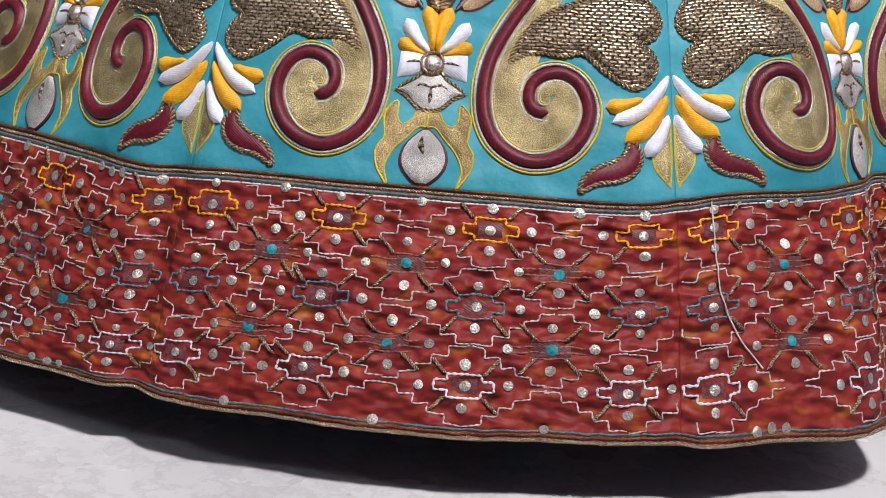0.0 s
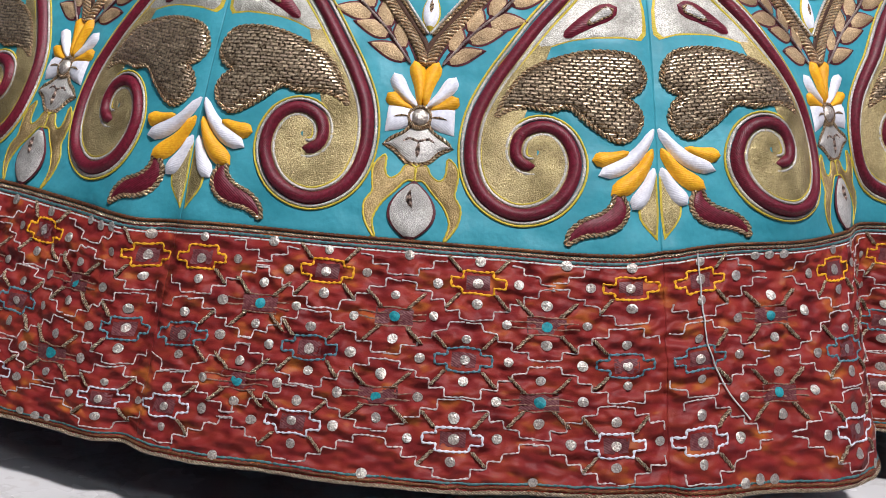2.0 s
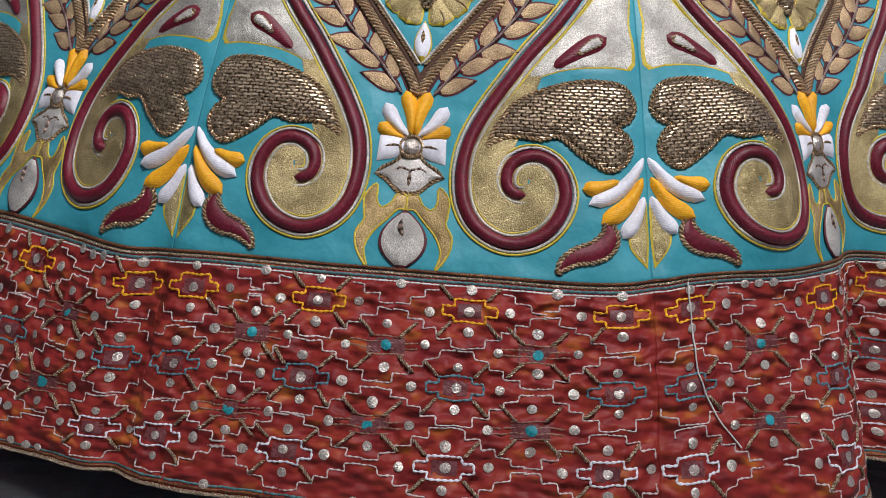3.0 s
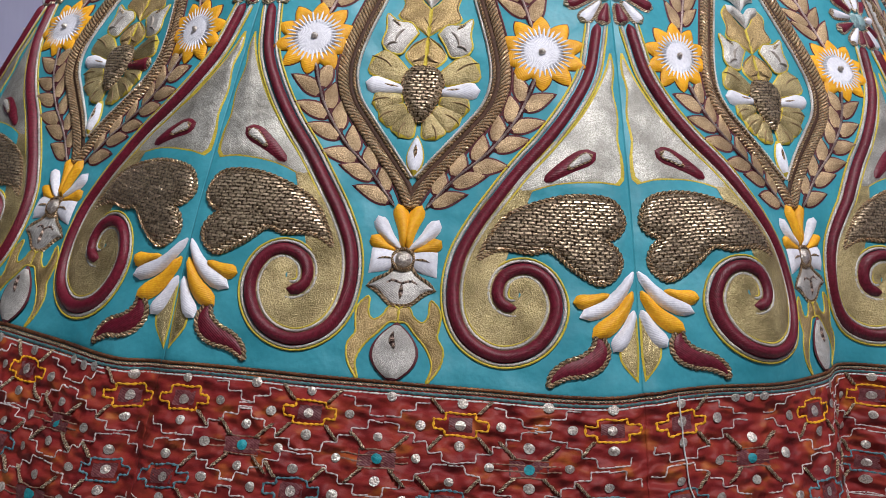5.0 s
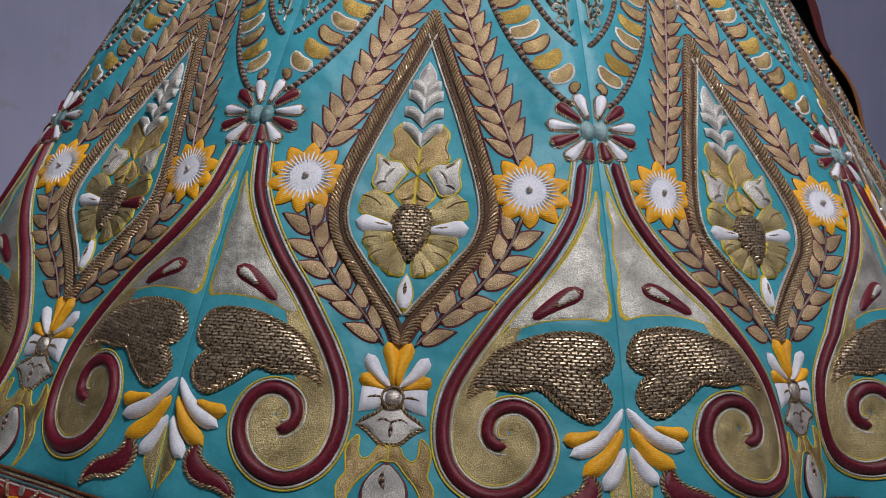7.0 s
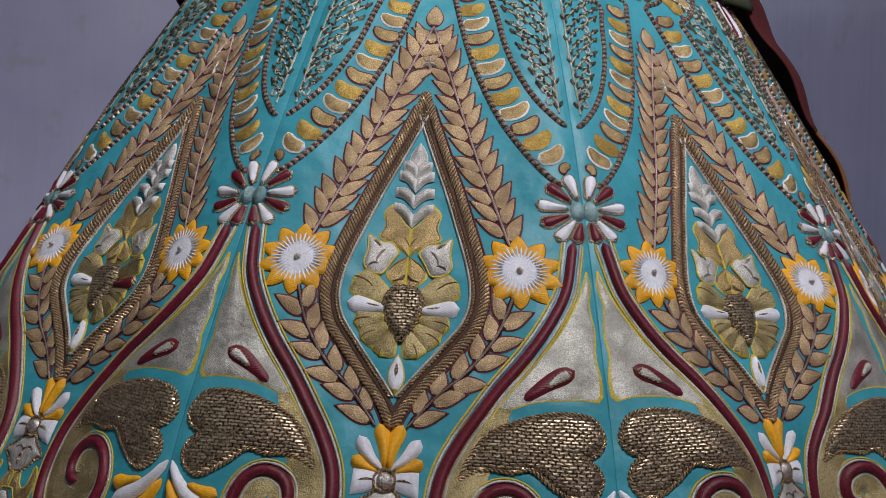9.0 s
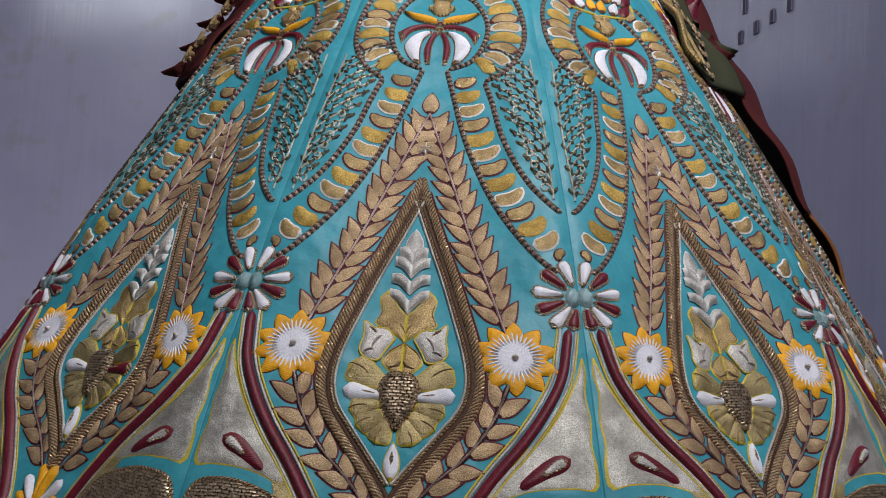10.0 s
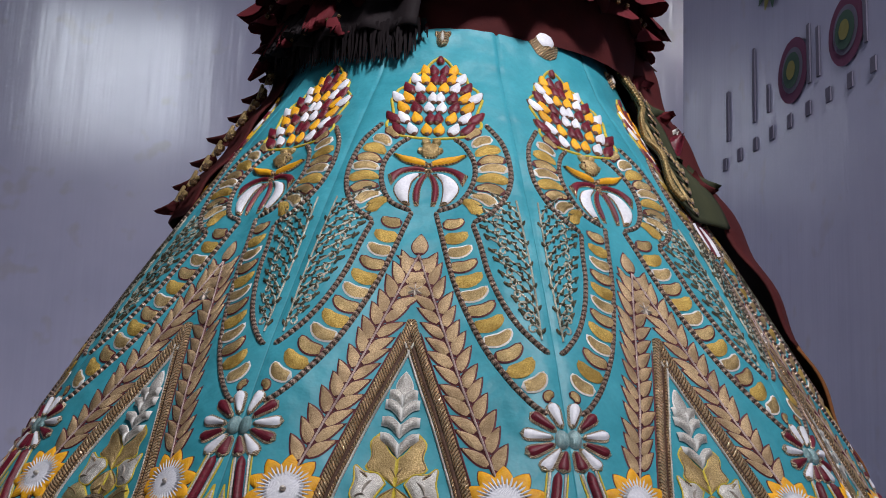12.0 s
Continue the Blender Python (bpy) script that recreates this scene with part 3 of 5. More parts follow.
def blob(name, outline, mat, edge=None, ew=0.003, h=0.003, lift=0.0004, label=""):
    """A padded patch of any outline: a domed sheet, with a cord sewn round it."""
    loop = list(outline) + [outline[0]]
    line, q = smooth_line(loop, 0.0028)
    line = line[:-1]
    m = float(mpd(line[:, 1].mean()))
    xy = np.stack([line[:, 0] * m, line[:, 1] / CZ], -1)
    lo, hi = xy.min(0), xy.max(0)
    gx, gy = np.meshgrid(np.arange(lo[0], hi[0], 0.003), np.arange(lo[1], hi[1], 0.003))
    g = np.stack([gx.ravel(), gy.ravel()], -1)
    a, b = xy, np.roll(xy, -1, 0)
    cross = ((a[None, :, 1] > g[:, None, 1]) != (b[None, :, 1] > g[:, None, 1])) & (g[:, None, 0] < (b - a)[None, :, 0] * (g[:, None, 1] - a[None, :, 1]) / ((b - a)[None, :, 1] + 1e-12) + a[None, :, 0])
    inside = cross.sum(1) % 2 == 1
    far = np.hypot(g[:, None, 0] - xy[None, :, 0], g[:, None, 1] - xy[None, :, 1]).min(1)
    g = g[inside & (far > 0.0015)]
    allp = np.concatenate([xy, g])
    n = len(xy)
    v, _, f, *_ = delaunay_2d_cdt([Vector(t) for t in allp], [(i, (i + 1) % n) for i in range(n)], [], 1, 1e-7)
    v = np.array([tuple(t) for t in v])
    d = np.hypot(v[:, None, 0] - xy[None, :, 0], v[:, None, 1] - xy[None, :, 1]).min(1)
    H = lift + h * np.sqrt(np.clip(d / 0.006, 0, 1))
    stitch(name, v[:, 0] / m, v[:, 1] * CZ, H, [list(t) for t in f], mat, v, label=label)
    if edge is not None:
        cord("edging", loop, ew, edge, lift=lift + 0.0003, step=0.0018, beads=0.005, taper=False)


# ---- embroidery of one half panel ----
def foot_motif():
    """The flame, fan and scroll at the panel's foot."""
    blob("flame", [(0.02, 0.2545), (0.02, 0.264), (0.7, 0.2655), (1.1, 0.2590), (1.7, 0.2555), (2.1, 0.2600), (2.2, 0.2715), (2.8, 0.2665), (3.0, 0.2605), (2.9, 0.2515), (2.85, 0.2455), (3.3, 0.237), (3.1, 0.225), (2.3, 0.2135), (2.6, 0.2257), (2.15, 0.2373), (1.3, 0.2467), (0.6, 0.2543)], GOLD, LIME, 0.0018, 0.0018, 0.0002)
    petal("petal", (0.15, 0.308), (0.95, 0.3405), 0.0105, YELLOW, None, "club", 0.06, 0.0045)
    petal("petal", (0.35, 0.3065), (2.35, 0.3305), 0.0098, WHITE, None, "club", -0.06, 0.0042)
    petal("petal", (0.6, 0.305), (2.65, 0.3155), 0.0095, YELLOW, None, "club", -0.08, 0.0042)
    pad("petal", [(0.35, 0.304), (1.3, 0.309), (2.45, 0.3065)], [(0.35, 0.2945), (1.3, 0.2905), (2.5, 0.288)], WHITE, None, 0.004)
    petal("fold", (0.7, 0.2985), (2.0, 0.2975), 0.0035, BRONZE, None, "leaf", 0.1, 0.0015, 0.0038, 7)
    cord("cord", [(0.35, 0.2985), (1.0, 0.289), (1.9, 0.284), (2.5, 0.2785)], 0.0028, BRONZE, lift=0.0018)
    cord("cord", [(2.5, 0.2785), (1.7, 0.275), (0.8, 0.267), (0.0, 0.265)], 0.0022, BRONZE, lift=0.0006)
    scroll = [(14.9, 0.494), (14.55, 0.478), (13.85, 0.452), (12.3, 0.425), (10.4, 0.399), (8.3, 0.374), (6.5, 0.349), (5.25, 0.330), (4.15, 0.308), (3.72, 0.287), (3.85, 0.267), (4.5, 0.2515), (5.6, 0.2415), (7.0, 0.2368),
              (8.5, 0.2398), (9.75, 0.249), (10.6, 0.2638), (10.78, 0.279), (10.2, 0.2932), (9.2, 0.3), (8.1, 0.2995), (7.15, 0.293), (6.8, 0.283), (7.0, 0.275), (7.6, 0.2715), (8.15, 0.2718)]
    core = np.array((8.3, 0.283))
    line, q = smooth_line(scroll[5:], 0.006)
    fr = np.interp(np.linspace(0, 1, len(line)), [0, 0.12, 0.3, 0.5, 1], [0.22, 0.45, 0.72, 0.92, 1.0])
    pad_rows("scroll_fill", line, line + (core - line) * fr[:, None] + np.array([0.9, 0.004]) * np.interp(np.linspace(0, 1, len(line)), [0, 0.12, 0.3], [1, 0.9, 0])[:, None], OLIVE, OLIVE, 0.0012, label="olive gold zari scroll filling")
    n = len(smooth_line(scroll, 0.004)[0])
    wide = np.interp(np.linspace(0, 1, n), [0, 0.3, 0.6, 0.97, 1], [0.0078, 0.0088, 0.0102, 0.0092, 0.0105])
    cord("maroon_cord", scroll, wide, MAROON, 0.0052, 0.0008, label="padded maroon satin-stitch cord")
    for d, w, m, part_of in ((0.0064, 0.0026, SILVER, scroll), (-0.0064, 0.0026, SILVER, scroll), (-0.0088, 0.0017, LIME, scroll[:22]), (0.0084, 0.0016, LIME, scroll)):
        cord("edging", part_of, w, m, lift=0.001, step=0.0016 if m is SILVER else 0.004, move=d, beads=0.0038 if m is SILVER else 0)
    blob("paisley", [(5.35, 0.304), (6.1, 0.321), (7.7, 0.3405), (11.0, 0.3545), (13.55, 0.3574), (15.08, 0.3533), (15.75, 0.3395), (15.29, 0.3299), (14.43, 0.3246), (15.04, 0.3185), (15.36, 0.3086), (14.75, 0.2979), (13.63, 0.2937), (11.86, 0.3038), (10.44, 0.3152), (9.1, 0.3125), (7.6, 0.3135), (6.4, 0.3105)], WEAVE, BRONZE, 0.0042, 0.0035, 0.0006, "woven bronze bullion paisley")
    petal("petal", (14.4, 0.2865), (11.9, 0.2795), 0.0105, YELLOW, None, "club", 0.06, 0.0042)
    petal("petal", (16.2, 0.302), (12.3, 0.2685), 0.0112, WHITE, None, "club", 0.1, 0.0042)
    petal("petal", (16.05, 0.288), (13.1, 0.255), 0.0118, YELLOW, None, "club", 0.09, 0.0045)
    petal("petal", (16.1, 0.274), (14.5, 0.245), 0.0108, WHITE, None, "club", 0.06, 0.0042)
    pad("gold_leaf", [(16.25, 0.270), (15.2, 0.255), (14.95, 0.239), (16.1, 0.2218)], [(16.3, 0.270), (16.3, 0.255), (16.3, 0.24), (16.15, 0.2218)], OLIVE, LIME, 0.001, 0.0016)
    blob("maroon_leaf", [(10.2, 0.2185), (10.45, 0.228), (11.3, 0.2365), (12.5, 0.242), (13.2, 0.249), (13.45, 0.2575), (14.05, 0.2515), (14.2, 0.2425), (13.7, 0.2335), (12.7, 0.228), (11.4, 0.2255)], MAROON, BRONZE, 0.0042, 0.0025)
    pad("silver_field", [(15.75, 0.47), (15.2, 0.456), (14.4, 0.441), (12.7, 0.416), (10.0, 0.389), (8.0, 0.371), (6.4, 0.3545), (5.3, 0.341)],
        [(15.95, 0.47), (16.1, 0.456), (15.8, 0.44), (16.05, 0.42), (15.85, 0.40), (16.1, 0.385), (15.9, 0.367), (14.2, 0.368), (11.2, 0.365), (8.6, 0.355), (6.6, 0.3395)], SILVERCLOTH, LIME, 0.0009, 0.0018, 0.0001, 34, True, "silver tissue field with yellow edging")
    petal("eye", (10.1, 0.366), (14.0, 0.3905), 0.0122, MAROON, None, "club", 0.04, 0.002, 0.0012, rows=14)
    petal("eye_core", (11.7, 0.3755), (13.7, 0.3885), 0.0072, SILVER, BRONZE, "club", 0.04, 0.0016, 0.003, 8)



def leaf_row(stem, count, length, width, ang, start=0.02, end=0.98, sides=(1, -1), shrink=0.0):
    line, q = smooth_line(stem, 0.003)
    m = float(mpd(line[:, 1].mean()))
    g = np.gradient(np.stack([line[:, 0] * m, line[:, 1] / CZ], -1), axis=0)
    g /= np.hypot(g[:, 0], g[:, 1])[:, None]
    for side in sides:
        for i in range(count):
            f = start + (end - start) * (i + (0.3 if side > 0 else 0.0)) / count
            j = min(len(line) - 1, int(f * (len(line) - 1)))
            a = math.atan2(g[j, 1], g[j, 0]) + side * radians(ang + random.uniform(-4, 4))
            ln = length * (1 - shrink * f) * random.uniform(0.94, 1.05)
            b = line[j]
            mm = float(mpd(b[1]))
            tip = (b[0] + ln * math.cos(a) / mm, b[1] + ln * math.sin(a) * CZ)
            petal("leaf", tuple(b), tip, width * random.uniform(0.93, 1.06), LEAFGOLD, MAROON_LINE, "leaf", -0.05 * side, 0.0016, 0.0003, 10, 0.72, 0.0017)
    cord("stem", stem, 0.0046, MAROON_LINE, 0.0012, lift=0.0012)
    cord("stem_thread", stem, 0.0022, ROSESILVER, 0.0012, 0.0020, 0.0014, 0.0032)


LOZ = [(0.0, 0.3365), (1.0, 0.355), (2.5, 0.373), (4.6, 0.397), (6.2, 0.4165), (6.95, 0.436), (7.0, 0.455), (6.55, 0.476), (5.75, 0.5), (4.5, 0.533), (3.3, 0.559), (1.9, 0.588), (0.5, 0.616), (0.0, 0.629)]


def tall_motif():
    """Leaf columns, lozenge, star flowers and half the seam flower."""
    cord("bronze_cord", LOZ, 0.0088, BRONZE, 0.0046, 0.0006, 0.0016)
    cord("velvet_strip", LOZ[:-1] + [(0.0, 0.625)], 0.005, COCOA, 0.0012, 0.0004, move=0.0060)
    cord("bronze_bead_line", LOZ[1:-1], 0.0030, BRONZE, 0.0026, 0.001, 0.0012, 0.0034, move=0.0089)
    cord("silver_cord", LOZ[1:-1], 0.0024, SILVER, 0.002, 0.001, 0.0012, 0.0034, move=0.0115)
    cord("edging", LOZ[:-1], 0.0022, MAROON_LINE, 0.0012, 0.0, move=-0.0054)
    leaf_row([(1.2, 0.338), (3.4, 0.363), (5.9, 0.3855), (8.1, 0.4145), (9.55, 0.447)], 6, 0.031, 0.0128, 34, 0.04, 0.94, (1,))
    leaf_row([(1.2, 0.338), (3.4, 0.363), (5.9, 0.3855), (8.1, 0.4145), (9.55, 0.447)], 6, 0.035, 0.0132, 34, 0.04, 0.94, (-1,))
    leaf_row([(9.3, 0.487), (7.75, 0.528), (6.25, 0.5635), (4.35, 0.61), (2.3, 0.655), (0.0, 0.6985)], 14, 0.034, 0.0118, 38, 0.02, 0.97)
    round_pad("star_edge", 10.05, 0.467, 0.0362, 0.0362, MAROON_LINE, 0.0012, 0.0002, 10, 0.30, 0.42, 100, 3)
    round_pad("star_flower", 10.05, 0.467, 0.0345, 0.0345, YELLOW, 0.0022, 0.001, 10, 0.30, 0.42, 100, 5, "yellow satin-stitch star petals")
    round_pad("flower_centre", 10.05, 0.467, 0.0195, 0.0195, WHITE, 0.0014, 0.0016, 0, 0, 0, 36, 4)
    round_pad("stud", 10.05, 0.467, 0.0028, 0.0028, SEQUIN, 0.003, 0.0038, n=10, rings=3)
    for i in range(34):
        a = 2 * math.pi * i / 34
        b, t = shift(10.05, 0.467, 0.0125 * math.cos(a), 0.0125 * math.sin(a)), shift(10.05, 0.467, (0.0225 + 0.002 * (i % 2)) * math.cos(a), (0.0225 + 0.002 * (i % 2)) * math.sin(a))
        petal("stitch", b, t, 0.0016, WHITE, None, "oval", 0, 0.0006, 0.0029, 5)
    # inside the lozenge
    berry = AT["k"] == -1 and AT["s"] > 0
    petal("petal", (1.4, 0.4285), (5.0, 0.4335), 0.0135, MAROON if berry else WHITE, BRONZE if berry else None, "club", 0.0, 0.004, 0.0004)
    cord("fold", [(1.8, 0.4295), (3.6, 0.432)], 0.0022, BRONZE, lift=0.004)
    for b, t, w in (((0.6, 0.412), (1.55, 0.391), 0.018), ((1.0, 0.416), (3.4, 0.404), 0.019), ((1.3, 0.438), (4.8, 0.4545), 0.0235), ((1.4, 0.423), (4.2, 0.417), 0.016)):
        petal("gold_petal", b, t, w, OLIVE, LIME, "club", 0, 0.0026, 0.0006, ow=0.0014)
        # darker sliver laid on the petal draws its fold in colour
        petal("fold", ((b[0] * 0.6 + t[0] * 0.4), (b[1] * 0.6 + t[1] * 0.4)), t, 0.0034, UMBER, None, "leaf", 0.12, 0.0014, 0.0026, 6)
    pad("gold_shield", [(1.97, 0.5215), (2.9, 0.5123), (2.6, 0.4996), (3.1, 0.490), (2.3, 0.486), (1.2, 0.4815), (0.0, 0.4742)], [(1.5, 0.514), (1.0, 0.507), (0.5, 0.502), (0.0, 0.4985), (0.0, 0.492), (0.0, 0.484), (0.0, 0.4742)], GOLD, LIME, 0.0018, 0.0016, rows=18)
    pad("gold_mask", [(0.0, 0.4742), (1.3, 0.466), (1.95, 0.458), (1.2, 0.450), (0.5, 0.4475)], [(0.0, 0.4742), (0.0, 0.466), (0.0, 0.458), (0.0, 0.452), (0.0, 0.4475)], GOLD, LIME, 0.0022, 0.0016, rows=14)
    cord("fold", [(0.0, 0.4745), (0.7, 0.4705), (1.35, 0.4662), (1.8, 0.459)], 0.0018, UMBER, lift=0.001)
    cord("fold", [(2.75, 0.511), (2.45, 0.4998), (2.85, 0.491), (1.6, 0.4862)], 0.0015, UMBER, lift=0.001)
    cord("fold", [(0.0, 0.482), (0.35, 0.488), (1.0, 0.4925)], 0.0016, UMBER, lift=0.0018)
    blob("silver_lobe", [(0.9, 0.477), (1.7, 0.485), (3.0, 0.486), (4.0, 0.491), (3.9, 0.478), (4.1, 0.467), (3.5, 0.460), (2.3, 0.4583), (1.7, 0.4665)], SILVER, LIME, 0.0019, 0.003, 0.001)
    # grey, pale and umber slivers draw the folds in colour
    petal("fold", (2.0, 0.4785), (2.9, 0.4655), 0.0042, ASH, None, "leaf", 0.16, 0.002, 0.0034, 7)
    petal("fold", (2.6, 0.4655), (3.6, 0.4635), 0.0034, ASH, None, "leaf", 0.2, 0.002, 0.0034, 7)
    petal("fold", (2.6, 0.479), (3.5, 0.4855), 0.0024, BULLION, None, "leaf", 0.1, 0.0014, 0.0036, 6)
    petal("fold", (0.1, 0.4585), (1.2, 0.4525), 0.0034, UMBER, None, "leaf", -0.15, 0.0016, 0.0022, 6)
    for tip, side, w in ((0.5425, 0.5596, 1.55), (0.5306, 0.5507, 1.85), (0.5158, 0.535, 2.0), (0.4986, 0.5211, 2.0)):
        pad("chevron", [(0.0, tip + 0.0125), (w * 0.5, (tip + side) / 2 + 0.0095), (w, side)], [(0.0, tip), (w * 0.55, (tip + side) / 2 - 0.001), (w, side - 0.0085)], SILVER, PALE, 0.0042, 0.0011, 0.0012, 9)
    # seam flower
    for a, m in ((14, WHITE), (47, MAROON), (82, WHITE), (113, MAROON), (143, WHITE), (168, MAROON)):
        r = radians(a)
        b = shift(16.2, 0.5215, -0.011 * math.sin(r), 0.011 * math.cos(r))
        ln = 0.038 if a < 160 else 0.033
        t = shift(16.1, 0.5215, -ln * math.sin(r), ln * math.cos(r))
        petal("petal", b, t, 0.0112, m, BULLION, "club", 0, 0.0034, 0.0006, ow=0.0021)
    round_pad("flower_centre", 15.75, 0.5215, 0.0065, 0.0095, AQUASILVER, 0.004, 0.001, n=20)


BEAN_OUT = (MAROON_LINE, LIME, PALE)


def bean_run(path, count, length, width, phase=0, sgn=1):
    line, q = smooth_line(path, 0.003)
    m = float(mpd(line[:, 1].mean()))
    g = np.gradient(np.stack([line[:, 0] * m, line[:, 1] / CZ], -1), axis=0)
    g /= np.hypot(g[:, 0], g[:, 1])[:, None]
    for i in range(count):
        j = int((i + 0.5) / count * (len(line) - 1))
        nx = np.array([-g[j, 1], g[j, 0]]) * sgn
        c, mm = line[j], float(mpd(line[j, 1]))
        ln = np.interp(i / max(1, count - 1), np.linspace(0, 1, len(length)), length) / 2
        tilt = g[j] * 0.12
        b = (c[0] - (nx[0] + tilt[0]) * ln / mm, c[1] - (nx[1] + tilt[1]) * ln * CZ)
        t = (c[0] + (nx[0] + tilt[0]) * ln / mm, c[1] + (nx[1] + tilt[1]) * ln * CZ)
        out = BEAN_OUT[(i + phase) % 3]
        petal("bean", b, t, width, YGOLD if out is LIME else GOLD, None if out is LIME else out, "bean", -0.2 * sgn, 0.0018, 0.0006, 11, ow=0.0017)


def crown_motif():
    """Bean-filled bands, tulip and petal tree up to the waist."""
    outer = [(1.9, 0.75), (3.0, 0.724), (5.2, 0.668), (8.3, 0.6095), (11.0, 0.574), (13.2, 0.552), (14.6, 0.543)]
    inner = [(7.7, 0.7365), (8.7, 0.7114), (9.6, 0.680), (11.0, 0.650), (12.7, 0.625), (14.7, 0.606), (15.8, 0.599)]
    arch_out = [(7.7, 0.7365), (10.9, 0.7507), (13.5, 0.7757), (14.5, 0.805), (13.7, 0.8384), (10.8, 0.8647)]
    arch_in = [(2.1, 0.75), (5.6, 0.7605), (7.9, 0.785), (8.3, 0.8106), (6.6, 0.833), (4.4, 0.8444)]
    for line in (outer, inner, arch_out, arch_in):
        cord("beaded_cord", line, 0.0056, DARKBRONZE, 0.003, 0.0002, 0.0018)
    bean_run([(4.6, 0.744), (5.6, 0.708), (7.4, 0.662), (10.0, 0.616), (12.6, 0.584), (14.2, 0.568)], 12, [0.022, 0.029, 0.031, 0.031, 0.027], 0.0142, 0, -1)
    bean_run([(6.4, 0.752), (9.3, 0.763), (11.0, 0.784), (11.4, 0.81), (10.2, 0.836), (7.6, 0.855)], 9, [0.026, 0.032, 0.03, 0.022], 0.0135, 1, -1)
    petal("curl", (14.9, 0.553), (15.6, 0.563), 0.0085, GOLD, MAROON_LINE, "bean", 0.3, 0.0016)
    # tulip
    pad("tulip_petal", [(0.0, 0.8035), (2.4, 0.8055), (5.0, 0.803), (7.2, 0.794)], [(0.0, 0.798), (2.4, 0.7995), (4.8, 0.7945), (6.2, 0.78)], MAROON, BRONZE, 0.0028, 0.001)
    pad("tulip_petal", [(1.0, 0.7975), (4.2, 0.7925), (5.7, 0.778), (4.6, 0.763), (3.2, 0.756)], [(0.9, 0.796), (2.4, 0.787), (2.75, 0.777), (2.7, 0.766), (2.4, 0.756)], WHITE, BRONZE, 0.0035, 0.0014)
    pad("tulip_petal", [(0.1, 0.8), (1.5, 0.791), (2.2, 0.779), (2.2, 0.767), (1.7, 0.756)], [(0.0, 0.794), (0.6, 0.787), (0.95, 0.777), (0.95, 0.766), (1.0, 0.7555)], MAROON, BRONZE, 0.003, 0.0012)
    pad("wing", [(0.0, 0.8105), (2.5, 0.8165), (5.0, 0.8185), (7.1, 0.8205)], [(0.0, 0.8045), (2.5, 0.8065), (5.0, 0.8105), (7.1, 0.8202)], YELLOW, BRONZE, 0.004, 0.0012, 0.001)
    petal("cap", (0.3, 0.823), (2.6, 0.8265), 0.009, GOLD, BRONZE, "oval", 0.1, 0.004)
    petal("cap", (0.2, 0.836), (2.0, 0.8375), 0.01, GOLD, None, "oval", 0.1, 0.004)
    # petal tree
    cols = (YELLOW, WHITE, MAROON)
    tree = [(0.854, (1.5, 5.0, 8.2)), (0.87, (0.9, 4.3, 7.6, 10.2)), (0.885, (1.6, 4.9, 8.3)), (0.8995, (0.9, 4.3, 7.6, 10.3)), (0.914, (1.8, 5.0, 8.0)), (0.928, (1.0, 4.0, 6.6)), (0.941, (1.8, 4.2))]
    for i, (z, ps) in enumerate(tree):
        for j, p in enumerate(ps):
            p *= 0.86
            lean = 0.62 * p
            petal("petal", (p - lean * 0.3, z - 0.0075), (p + lean * 0.4, z + 0.0098), 0.0112, cols[(i * 2 + j + (i // 3)) % 3], BROWNLINE, "leaf", 0, 0.0036, 0.0006, 9, 0.85, ow=0.0008)
    cord("edging", [(0.00, 0.8435), (3.60, 0.8445), (7.65, 0.8485), (10.08, 0.862), (9.18, 0.876), (10.71, 0.9), (9.54, 0.9), (9.90, 0.912), (7.74, 0.921), (7.02, 0.934), (4.41, 0.942), (2.52, 0.954), (0.00, 0.964)], 0.0034, LIME, lift=0.0003)


